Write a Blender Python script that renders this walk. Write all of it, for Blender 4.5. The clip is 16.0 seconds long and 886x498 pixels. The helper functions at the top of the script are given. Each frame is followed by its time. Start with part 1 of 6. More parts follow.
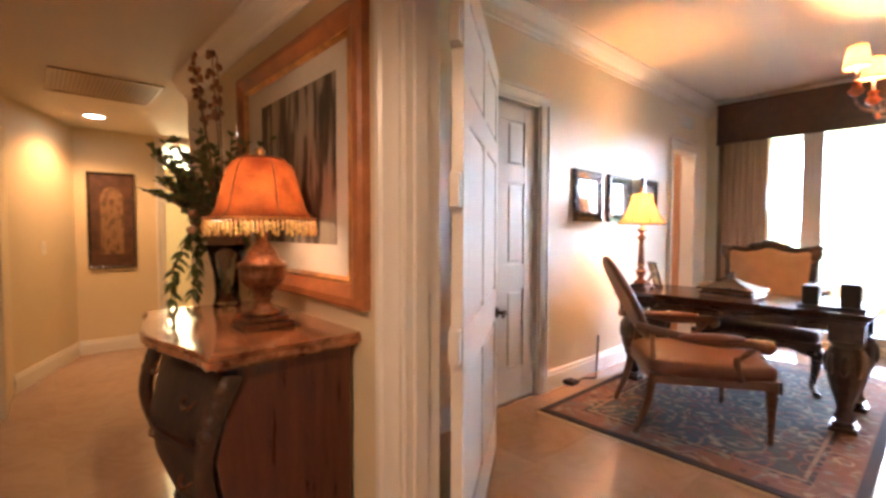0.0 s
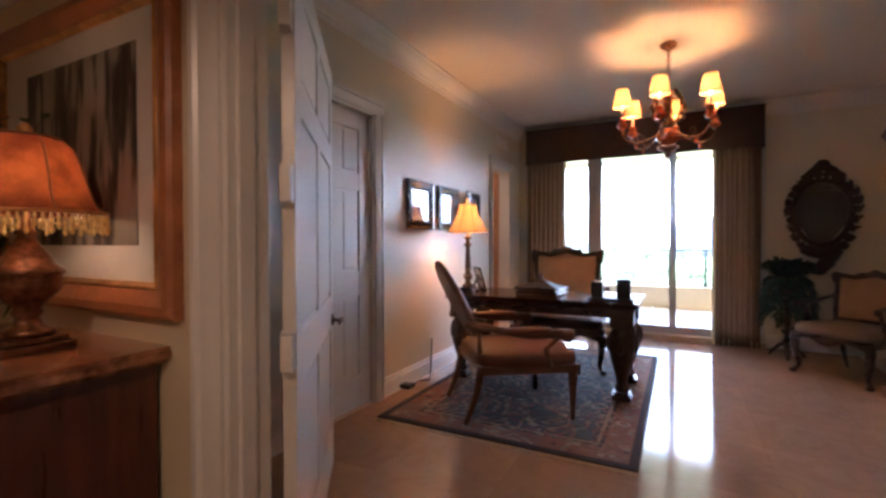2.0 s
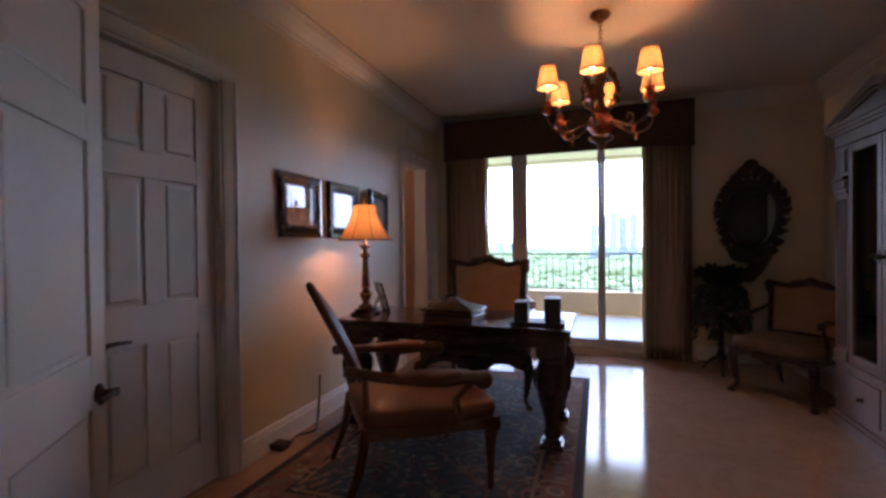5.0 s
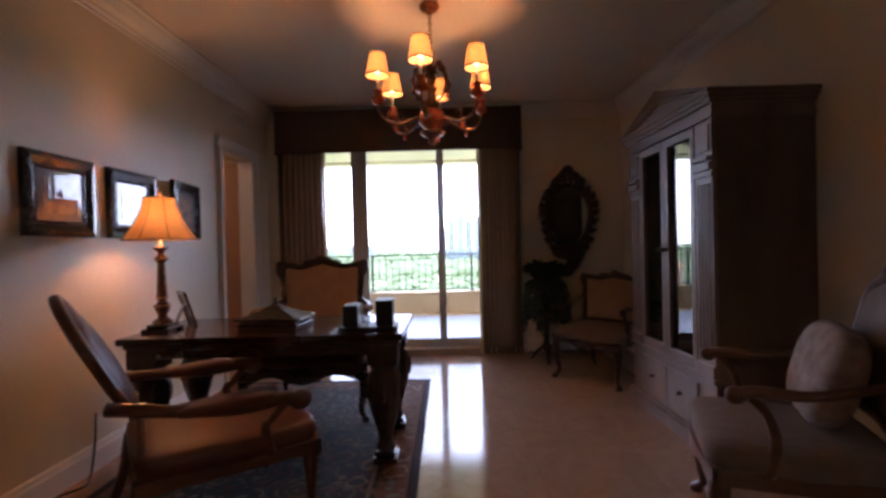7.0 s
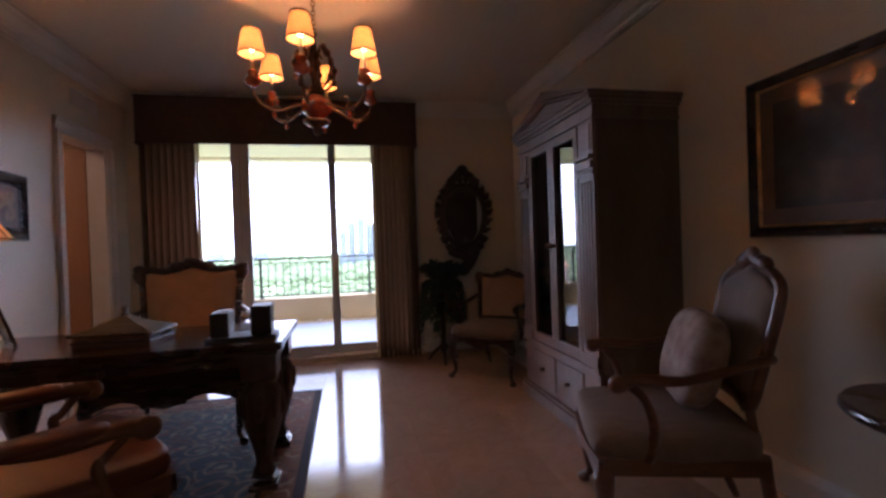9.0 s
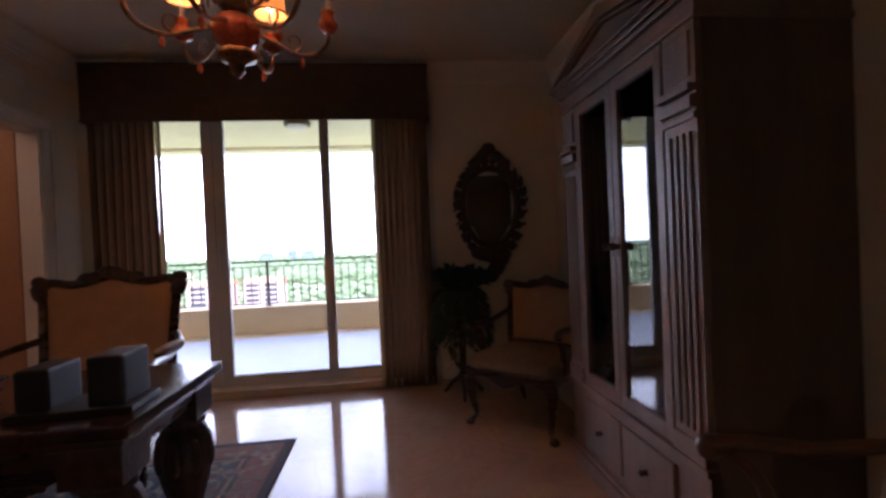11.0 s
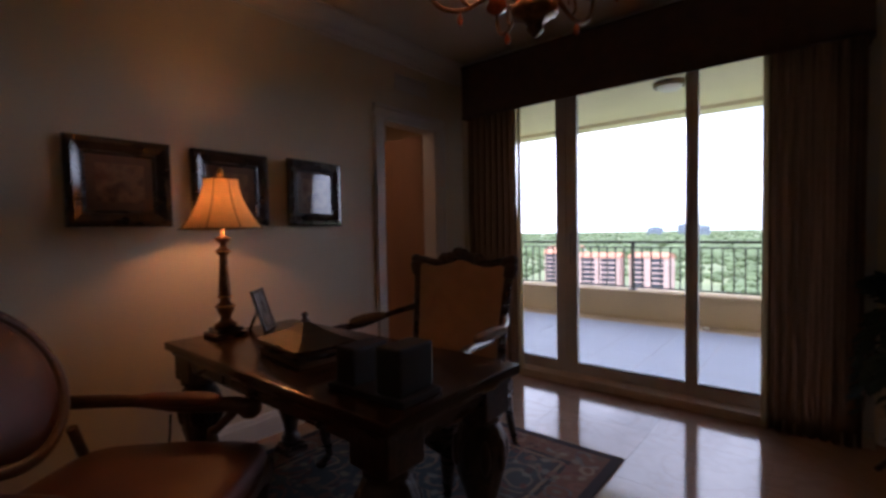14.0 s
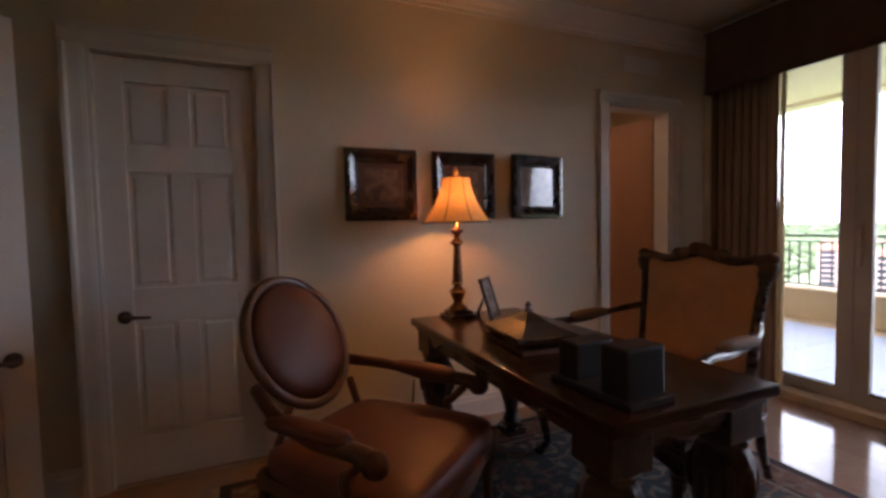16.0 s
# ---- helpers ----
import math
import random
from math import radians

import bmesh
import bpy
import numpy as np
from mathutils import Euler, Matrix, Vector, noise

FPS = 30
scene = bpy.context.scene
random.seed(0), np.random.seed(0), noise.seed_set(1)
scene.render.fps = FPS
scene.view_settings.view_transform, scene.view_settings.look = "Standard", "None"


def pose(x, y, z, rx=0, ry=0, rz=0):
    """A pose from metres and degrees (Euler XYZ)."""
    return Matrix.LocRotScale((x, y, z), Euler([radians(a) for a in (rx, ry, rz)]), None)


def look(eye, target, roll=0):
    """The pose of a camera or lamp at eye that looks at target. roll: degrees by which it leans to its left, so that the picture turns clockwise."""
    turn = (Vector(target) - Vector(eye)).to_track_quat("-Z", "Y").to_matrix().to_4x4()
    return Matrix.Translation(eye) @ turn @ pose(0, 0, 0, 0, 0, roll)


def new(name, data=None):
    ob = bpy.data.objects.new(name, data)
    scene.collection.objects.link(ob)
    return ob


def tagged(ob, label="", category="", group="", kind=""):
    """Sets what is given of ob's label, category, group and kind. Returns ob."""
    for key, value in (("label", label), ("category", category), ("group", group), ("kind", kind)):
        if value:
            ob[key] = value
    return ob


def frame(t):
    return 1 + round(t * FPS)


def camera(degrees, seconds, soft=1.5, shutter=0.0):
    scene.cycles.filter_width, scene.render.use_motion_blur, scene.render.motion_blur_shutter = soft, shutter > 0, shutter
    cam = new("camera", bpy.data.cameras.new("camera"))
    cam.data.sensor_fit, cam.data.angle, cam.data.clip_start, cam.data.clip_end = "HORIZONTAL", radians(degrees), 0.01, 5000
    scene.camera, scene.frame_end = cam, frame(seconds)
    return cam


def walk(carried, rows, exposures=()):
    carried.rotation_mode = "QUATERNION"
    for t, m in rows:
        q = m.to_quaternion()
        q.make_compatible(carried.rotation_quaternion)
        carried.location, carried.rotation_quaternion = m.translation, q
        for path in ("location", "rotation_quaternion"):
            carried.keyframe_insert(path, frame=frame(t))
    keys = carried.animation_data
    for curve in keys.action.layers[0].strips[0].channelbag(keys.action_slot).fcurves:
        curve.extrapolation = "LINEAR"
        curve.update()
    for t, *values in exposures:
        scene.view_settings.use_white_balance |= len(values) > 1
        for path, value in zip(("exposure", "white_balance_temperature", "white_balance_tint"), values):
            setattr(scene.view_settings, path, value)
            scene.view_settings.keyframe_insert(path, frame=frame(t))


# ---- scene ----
cam = camera(88.6, 16.0, soft=2.9, shutter=0.4)
PATH = [
    (0, (2.011, -6.183, 1.226), (0.526, -4.846, 1.14), 0.1),
    (0.5, (2.0, -6.198, 1.219), (0.665, -4.71, 1.148), 0.6),
    (1, (1.996, -6.209, 1.207), (0.797, -4.609, 1.154), 0.0),
    (1.5, (1.993, -6.208, 1.191), (0.927, -4.516, 1.153), -0.2),
    (2, (1.996, -6.171, 1.179), (1.076, -4.396, 1.151), -0.1),
    (2.5, (2.003, -6.154, 1.165), (1.197, -4.324, 1.148), -0.1),
    (3, (1.989, -6.103, 1.168), (1.255, -4.242, 1.158), -0.6),
    (5.5, (1.89, -5.226, 1.247), (1.311, -3.312, 1.22), -0.4),
    (6, (1.947, -5.187, 1.232), (1.528, -3.232, 1.21), -0.4),
    (6.5, (1.981, -5.125, 1.228), (1.769, -3.136, 1.203), -1.2),
    (7, (1.996, -5.088, 1.204), (1.978, -3.088, 1.186), -1.4),
    (7.5, (2.015, -5.051, 1.181), (2.158, -3.056, 1.172), -1.6),
    (8, (2.017, -5.048, 1.18), (2.298, -3.068, 1.164), -1.8),
    (8.5, (2.024, -5.027, 1.167), (2.395, -3.061, 1.158), -1.8),
    (9, (2.068, -4.947, 1.172), (2.48, -2.991, 1.154), -2.0),
    (11.5, (2.551, -3.699, 1.19), (2.61, -1.7, 1.168), -2.8),
    (12, (2.609, -3.512, 1.206), (2.406, -1.523, 1.175), -2.4),
    (12.5, (2.623, -3.464, 1.231), (2.131, -1.526, 1.168), -1.7),
    (13, (2.642, -3.468, 1.253), (1.82, -1.647, 1.174), -1.4),
    (13.5, (2.638, -3.459, 1.238), (1.554, -1.78, 1.165), -1.1),
    (14, (2.611, -3.471, 1.247), (1.334, -1.933, 1.164), -1.1),
    (14.5, (2.579, -3.499, 1.237), (1.145, -2.106, 1.158), -1.0),
    (15, (2.582, -3.532, 1.256), (0.98, -2.338, 1.162), -0.9),
    (15.5, (2.603, -3.521, 1.257), (0.864, -2.539, 1.157), -1.0),
    (16, (2.616, -3.509, 1.26), (0.784, -2.716, 1.155), -1.2),
]
walk(cam, [(t, look(eye, aim, roll)) for t, eye, aim, roll in PATH], [(0.0, 3.85, 5450, 19), (1.0, 3.2, 5300, 21), (2.0, 2.48, 5000, 22), (3.0, 1.95, 5000, 23), (5.5, 1.15, 5100, 27), (7.0, 1.27, 5350, 30), (9.0, 1.2, 5300, 32), (11.5, 0.94, 5450, 32), (12.5, 0.72, 5550, 30), (13.5, 0.18, 5600, 29), (14.5, -0.08, 5600, 28), (15.2, 0.0, 5600, 28), (16.0, 0.98, 5850, 25)])


# ---------------------------------------------------------------- world and large lights
world = bpy.data.worlds.new("sky")
scene.world = world
world.use_nodes = True
wn, wl = world.node_tree.nodes, world.node_tree.links
SUN_ELEV, SUN_TURN = radians(52), radians(205)
sky = wn.new("ShaderNodeTexSky")
sky.sky_type, sky.sun_disc = "NISHITA", False
sky.sun_elevation, sky.sun_rotation = SUN_ELEV, SUN_TURN
cloud = wn.new("ShaderNodeTexNoise")
cloud.inputs["Scale"].default_value, cloud.inputs["Detail"].default_value = 3.2, 7
ramp = wn.new("ShaderNodeValToRGB")
ramp.color_ramp.elements[0].position, ramp.color_ramp.elements[1].position = 0.40, 0.57
ramp.color_ramp.elements[0].color = (0.3, 0.3, 0.3, 1)
veil = wn.new("ShaderNodeMix")
veil.data_type = "RGBA"
veil.inputs["B"].default_value = (33.0, 34.0, 36.0, 1)
wl.new(cloud.outputs["Fac"], ramp.inputs["Fac"])
wl.new(ramp.outputs["Color"], veil.inputs["Factor"])
wl.new(sky.outputs["Color"], veil.inputs["A"])
wl.new(veil.outputs["Result"], wn["Background"].inputs["Color"])
wn["Background"].inputs["Strength"].default_value = 0.15

sun = new("sun", bpy.data.lights.new("sun", "SUN"))
sun.data.energy, sun.data.angle, sun.data.color = 3.6, radians(0.6), (1.0, 0.95, 0.86)
# the sun stands behind the building, over the entrance side
sun.matrix_world = look((-20, -43, 60), (0, 0, 0))


# the hall's own frame: its measures are kept in a slightly larger unit
HALL = Matrix.Translation((2.008, -6.18, 0)) @ Matrix.Scale(0.927, 4) @ Matrix.Translation((-2.03, 6.345, 0))


def lamp(name, place, watts, colour, radius=0.03):
    ob = new(name, bpy.data.lights.new(name, "POINT"))
    ob.data.energy, ob.data.color, ob.data.shadow_soft_size = watts, colour, radius
    ob.location = place
    return ob


WARM = (1.0, 0.44, 0.12)
CHANDELIER = (1.92, -2.17)
for k in range(6):
    a = radians(-98 + 60 * k)
    lamp("bulb_light", (CHANDELIER[0] + 0.35 * math.cos(a), CHANDELIER[1] + 0.35 * math.sin(a), 2.31), 4.0, WARM, 0.022)
lamp("bulb_light", (0.307, -2.423, 1.39), 30.0, (1.0, 0.40, 0.09), 0.03)
lamp("bulb_light", HALL @ Vector((0.33, -5.72, 1.44)), 3.4, (1.0, 0.40, 0.10), 0.03)
lamp("bulb_light", HALL @ Vector((-4.75, -4.95, 1.90)), 4.0, (1.0, 0.72, 0.30), 0.1)
spot = new("downlight_beam", bpy.data.lights.new("downlight_beam", "SPOT"))
spot.data.energy, spot.data.color, spot.data.spot_size, spot.data.spot_blend = 10, (1.0, 0.48, 0.15), radians(140), 0.6
spot.data.shadow_soft_size = 0.05
spot.matrix_world = look(HALL @ Vector((-3.30, -5.90, 2.36)), HALL @ Vector((-3.30, -5.90, 0)))
spot2 = new("downlight_beam", spot.data.copy())
spot2.data.energy, spot2.data.color, spot2.data.spot_size, spot2.data.spot_blend = 12, (1.0, 0.58, 0.28), radians(164), 0.3
spot2.matrix_world = look(HALL @ Vector((1.90, -7.15, 2.355)), HALL @ Vector((1.90, -7.15, 0)))

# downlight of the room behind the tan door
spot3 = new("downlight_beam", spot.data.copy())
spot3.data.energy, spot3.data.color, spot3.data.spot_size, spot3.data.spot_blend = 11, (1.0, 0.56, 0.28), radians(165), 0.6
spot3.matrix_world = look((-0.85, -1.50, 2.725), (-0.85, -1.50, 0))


# ---------------------------------------------------------------- materials
def mat(name, col, rough=0.5, metal=0.0, var=0.12, scale=3.0, bump=0.08, bscale=90.0, col2=None, coat=0.0,
        stretch=(1, 1, 1), glow=0.0, through_light=0.0, detail=4.0):
    m = bpy.data.materials.new(name)
    m.use_nodes = True
    n, l = m.node_tree.nodes, m.node_tree.links
    p = n["Principled BSDF"]
    c2 = col2 or tuple(min(1.0, c * (1 + var)) for c in col)
    c1 = tuple(c * (1 - var) for c in col)
    tc, mp = n.new("ShaderNodeTexCoord"), n.new("ShaderNodeMapping")
    mp.inputs["Scale"].default_value = stretch
    l.new(tc.outputs["Object"], mp.inputs["Vector"])
    big, fine = n.new("ShaderNodeTexNoise"), n.new("ShaderNodeTexNoise")
    for t, s in ((big, scale), (fine, bscale)):
        l.new(mp.outputs["Vector"], t.inputs["Vector"])
        t.inputs["Scale"].default_value, t.inputs["Detail"].default_value = s, detail
    add = n.new("ShaderNodeMath")
    add.operation = "MULTIPLY_ADD"
    l.new(fine.outputs["Fac"], add.inputs[0])
    add.inputs[1].default_value = 0.35
    l.new(big.outputs["Fac"], add.inputs[2])
    r = n.new("ShaderNodeValToRGB")
    r.color_ramp.elements[0].position, r.color_ramp.elements[1].position = 0.45, 0.90
    r.color_ramp.elements[0].color, r.color_ramp.elements[1].color = (*c1, 1), (*c2, 1)
    l.new(add.outputs["Value"], r.inputs["Fac"])
    l.new(r.outputs["Color"], p.inputs["Base Color"])
    rr = n.new("ShaderNodeMapRange")
    rr.inputs["To Min"].default_value, rr.inputs["To Max"].default_value = max(0.02, rough - 0.08), min(1, rough + 0.08)
    l.new(big.outputs["Fac"], rr.inputs["Value"])
    l.new(rr.outputs["Result"], p.inputs["Roughness"])
    p.inputs["Metallic"].default_value = metal
    p.inputs["Coat Weight"].default_value = coat
    p.inputs["Coat Roughness"].default_value = 0.06
    if bump:
        b = n.new("ShaderNodeBump")
        b.inputs["Strength"].default_value, b.inputs["Distance"].default_value = bump, 0.004
        l.new(fine.outputs["Fac"], b.inputs["Height"])
        l.new(b.outputs["Normal"], p.inputs["Normal"])
    if glow:
        p.inputs["Emission Color"].default_value = (*col, 1)
        p.inputs["Emission Strength"].default_value = glow
    if through_light:
        tl, mx = n.new("ShaderNodeBsdfTranslucent"), n.new("ShaderNodeMixShader")
        mx.inputs["Fac"].default_value = through_light
        l.new(r.outputs["Color"], tl.inputs["Color"])
        l.new(p.outputs["BSDF"], mx.inputs[1])
        l.new(tl.outputs["BSDF"], mx.inputs[2])
        l.new(mx.outputs["Shader"], n["Material Output"].inputs["Surface"])
    return m


def glass(name, tint=(1, 1, 1), rough=0.0, ior=1.5):
    m = bpy.data.materials.new(name)
    m.use_nodes = True
    n, l = m.node_tree.nodes, m.node_tree.links
    n.remove(n["Principled BSDF"])
    t, g, f, mx = (n.new(k) for k in ("ShaderNodeBsdfTransparent", "ShaderNodeBsdfGlossy", "ShaderNodeFresnel", "ShaderNodeMixShader"))
    t.inputs["Color"].default_value = (*tint, 1)
    g.inputs["Roughness"].default_value = rough
    f.inputs["IOR"].default_value = ior
    l.new(f.outputs["Fac"], mx.inputs["Fac"])
    l.new(t.outputs["BSDF"], mx.inputs[1])
    l.new(g.outputs["BSDF"], mx.inputs[2])
    l.new(mx.outputs["Shader"], n["Material Output"].inputs["Surface"])
    return m


def ramped(m, tex, stops, rough=0.5, target="Base Color"):
    """A colour ramp between a texture's value and the colour of m."""
    n, l = m.node_tree.nodes, m.node_tree.links
    r = n.new("ShaderNodeValToRGB")
    r.color_ramp.elements[0].position, r.color_ramp.elements[0].color = stops[0][0], (*stops[0][1], 1)
    r.color_ramp.elements[1].position, r.color_ramp.elements[1].color = stops[-1][0], (*stops[-1][1], 1)
    for pos, c in stops[1:-1]:
        r.color_ramp.elements.new(pos).color = (*c, 1)
    l.new(tex, r.inputs["Fac"])
    l.new(r.outputs["Color"], n["Principled BSDF"].inputs[target])
    n["Principled BSDF"].inputs["Roughness"].default_value = rough
    return r


def picture_paint(name, stops, scale=(4, 4, 4), wave=False, coat=0.0, distort=6.0):
    """A painted or printed sheet: blotches or upright streaks in a few colours, under glass where coat is given."""
    m = bpy.data.materials.new(name)
    m.use_nodes = True
    n, l = m.node_tree.nodes, m.node_tree.links
    tc, mp = n.new("ShaderNodeTexCoord"), n.new("ShaderNodeMapping")
    mp.inputs["Scale"].default_value = scale
    l.new(tc.outputs["Object"], mp.inputs["Vector"])
    if wave:
        t = n.new("ShaderNodeTexWave")
        t.inputs["Scale"].default_value, t.inputs["Distortion"].default_value, t.inputs["Detail"].default_value = 1.0, distort, 4
        out = t.outputs["Fac"]
    else:
        t = n.new("ShaderNodeTexNoise")
        t.inputs["Scale"].default_value, t.inputs["Detail"].default_value = 1.0, 6
        out = t.outputs["Fac"]
    l.new(mp.outputs["Vector"], t.inputs["Vector"])
    ramped(m, out, stops, 0.6)
    p = n["Principled BSDF"]
    p.inputs["Coat Weight"].default_value, p.inputs["Coat Roughness"].default_value = coat, 0.015
    p.inputs["Coat IOR"].default_value = 1.8
    return m


M_WALL = mat("wall_paint", (0.70, 0.62, 0.475), 0.42, var=0.05, scale=1.2, bump=0.03, bscale=220)
M_HALLWALL = mat("hall_paint", (0.66, 0.56, 0.36), 0.6, var=0.05, scale=1.2, bump=0.05, bscale=220)
M_CEIL = mat("ceiling_paint", (0.70, 0.64, 0.54), 0.75, var=0.05, scale=1.0, bump=0.06, bscale=160)
M_TRIM = mat("trim_paint", (0.72, 0.69, 0.63), 0.32, var=0.04, scale=3, bump=0.03, bscale=120)
M_GROUT = mat("grout", (0.50, 0.37, 0.27), 0.8, bump=0.1)
M_DARKWOOD = mat("dark_walnut", (0.030, 0.014, 0.009), 0.28, var=0.5, scale=7, bump=0.10, bscale=70, stretch=(1, 1, 5), coat=0.5)
M_CARVED = mat("carved_walnut", (0.040, 0.020, 0.012), 0.36, var=0.6, scale=22, bump=0.55, bscale=55, coat=0.25)
M_DESKTOP = mat("polished_walnut", (0.030, 0.013, 0.008), 0.24, var=0.5, scale=4, bump=0.02, bscale=70, stretch=(1, 6, 1), coat=0.2)
M_FRUITWOOD = mat("fruitwood", (0.105, 0.045, 0.021), 0.36, var=0.3, scale=9, bump=0.1, bscale=80, stretch=(1, 1, 4), coat=0.2)
M_LEATHER = mat("tan_leather", (0.115, 0.036, 0.019), 0.45, var=0.2, scale=7, bump=0.12, bscale=180)
M_TANCLOTH = mat("tan_upholstery", (0.36, 0.22, 0.125), 0.85, var=0.12, scale=9, bump=0.3, bscale=260)
M_SEATCLOTH = mat("brown_seat_cloth", (0.13, 0.075, 0.05), 0.6, var=0.3, scale=(14), bump=0.25, bscale=220, stretch=(8, 1, 1))
M_CREAM = mat("cream_upholstery", (0.155, 0.115, 0.086), 0.85, var=0.16, scale=12, bump=0.3, bscale=230, stretch=(3, 1, 1))
M_PILLOW = mat("damask_pillow", (0.32, 0.26, 0.20), 0.8, col2=(0.17, 0.10, 0.08), var=0.05, scale=16, bump=0.3, bscale=200)
M_CURTAIN = mat("curtain_silk", (0.21, 0.12, 0.066), 0.6, var=0.3, scale=20, bump=0.15, bscale=240, stretch=(3, 3, 0.05), through_light=0.09)
M_LINING = mat("curtain_lining", (0.62, 0.50, 0.30), 0.8, var=0.08, scale=8, bump=0.15, bscale=240, through_light=0.4)
M_TANDOOR = mat("tan_wood_door", (0.46, 0.25, 0.13), 0.5, var=0.12, scale=4, bump=0.05, bscale=60, stretch=(1, 1, 0.2))
M_VALANCE = mat("valance_cloth", (0.085, 0.047, 0.032), 0.8, var=0.2, scale=14, bump=0.3, bscale=260)
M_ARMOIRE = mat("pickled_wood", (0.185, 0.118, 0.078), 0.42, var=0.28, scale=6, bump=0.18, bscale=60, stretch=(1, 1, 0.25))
# darker tone of the pickled wood, for the armoire's sides, back and top board
M_ARMSIDE = mat("pickled_wood_dark", (0.13, 0.085, 0.055), 0.5, var=0.25, scale=6, bump=0.15, bscale=60, stretch=(1, 1, 0.25))
M_IRON = mat("black_iron", (0.025, 0.024, 0.022), 0.45, metal=0.3, bump=0.1)
M_BRONZE = mat("aged_bronze", (0.20, 0.10, 0.05), 0.35, metal=0.8, var=0.5, scale=30, bump=0.35, bscale=60)
M_GILT = mat("gilt", (0.55, 0.30, 0.10), 0.34, metal=0.7, var=0.35, scale=16, bump=0.25, bscale=70)
M_BRASS = mat("dark_brass", (0.10, 0.065, 0.04), 0.3, metal=0.9, bump=0.05)
M_AMBER = mat("amber_glass", (0.50, 0.12, 0.035), 0.12, var=0.4, scale=30, bump=0.2, coat=1.0, through_light=0.4)
M_SHADE = mat("pleated_silk_shade", (0.80, 0.46, 0.16), 0.8, var=0.08, scale=20, bump=0.2, bscale=200, through_light=0.17)
M_SHADE2 = mat("amber_shade", (0.20, 0.055, 0.014), 0.75, var=0.5, scale=9, bump=0.2, bscale=120, through_light=0.42)
for node in list(M_SHADE2.node_tree.nodes):
    if node.type == "BSDF_TRANSLUCENT":
        tree = M_SHADE2.node_tree
        tree.links.remove(node.inputs["Color"].links[0])
        mottle, tint, where = tree.nodes.new("ShaderNodeTexNoise"), tree.nodes.new("ShaderNodeValToRGB"), tree.nodes.new("ShaderNodeTexCoord")
        mottle.inputs["Scale"].default_value, mottle.inputs["Detail"].default_value = 11.0, 7
        tint.color_ramp.elements[0].position, tint.color_ramp.elements[0].color = 0.36, (0.070, 0.011, 0.002, 1)
        tint.color_ramp.elements[1].position, tint.color_ramp.elements[1].color = 0.66, (0.33, 0.085, 0.012, 1)
        tree.links.new(where.outputs["Object"], mottle.inputs["Vector"])
        tree.links.new(mottle.outputs["Fac"], tint.inputs["Fac"])
        tree.links.new(tint.outputs["Color"], node.inputs["Color"])
M_SHADETRIM = mat("shade_trim", (0.16, 0.07, 0.03), 0.7, bump=0.2)
M_BEADS = mat("gold_beads", (0.85, 0.55, 0.20), 0.15, var=0.4, scale=60, bump=0.1, coat=1.0, through_light=0.35)
M_BULB = mat("bulb", (1.0, 0.72, 0.38), 0.4, glow=6.0, bump=0)
M_LIGHT = mat("light_panel", (1.0, 0.90, 0.70), 0.4, glow=2.6, bump=0)
M_FROST = mat("frosted_light", (1.0, 0.84, 0.42), 0.5, glow=0.6, bump=0)
M_FRAMEWOOD = mat("frame_wood", (0.36, 0.135, 0.045), 0.34, var=0.3, scale=8, bump=0.15, bscale=60, coat=0.3)
M_DARKFRAME = mat("dark_frame", (0.04, 0.024, 0.017), 0.22, var=0.4, scale=20, bump=0.15, bscale=90, coat=0.6)
M_MATBOARD = mat("mat_board", (0.68, 0.64, 0.56), 0.6, var=0.05, scale=9, bump=0.03, coat=0.6)
M_MIRROR = mat("mirror_silver", (0.80, 0.83, 0.82), 0.01, metal=1.0, var=0.01, bump=0)
M_MIRROR.node_tree.nodes["Principled BSDF"].inputs["Roughness"].default_value = 0.01
for link in list(M_MIRROR.node_tree.links):
    if link.to_socket.name == "Roughness":
        M_MIRROR.node_tree.links.remove(link)
M_PANE = glass("window_glass", (0.96, 0.98, 0.97))
M_CABGLASS = glass("cabinet_glass", (0.80, 0.82, 0.82), 0.0, 2.7)
M_VASE = glass("vase_glass", (0.86, 0.90, 0.89), 0.02)
M_ALU = mat("window_frame_paint", (0.55, 0.53, 0.50), 0.45, var=0.06, scale=5, bump=0.03)
M_SILL = mat("sill_stone", (0.55, 0.44, 0.30), 0.4, var=0.1, scale=6)
M_STUCCO = mat("balcony_stucco", (0.56, 0.42, 0.25), 0.9, var=0.07, scale=2, bump=0.35, bscale=70)
M_SOFFIT = mat("soffit_paint", (0.80, 0.72, 0.50), 0.9, var=0.04, scale=2, bump=0.2, bscale=90)
M_DECK = mat("deck_tile", (0.32, 0.36, 0.46), 0.45, var=0.12, scale=3, bump=0.15, bscale=50)
M_LEAF = mat("leaf", (0.085, 0.12, 0.04), 0.5, var=0.5, scale=30, bump=0.1)
M_DARKLEAF = mat("dark_leaf", (0.018, 0.045, 0.03), 0.55, var=0.5, scale=30, bump=0.1)
M_STEM = mat("stem", (0.16, 0.09, 0.04), 0.7)
M_DRIED = mat("dried_flower", (0.32, 0.17, 0.10), 0.8, var=0.5, scale=25)
M_VENT = mat("vent_metal", (0.36, 0.27, 0.17), 0.5, var=0.05)
M_TANPAPER = mat("tan_paper_edge", (0.15, 0.08, 0.042), 0.6, var=0.2, scale=10, bump=0.3, bscale=150, stretch=(1, 1, 12))
M_BLACKBOX = mat("black_lacquer", (0.012, 0.010, 0.009), 0.5, var=0.3, coat=0.05)
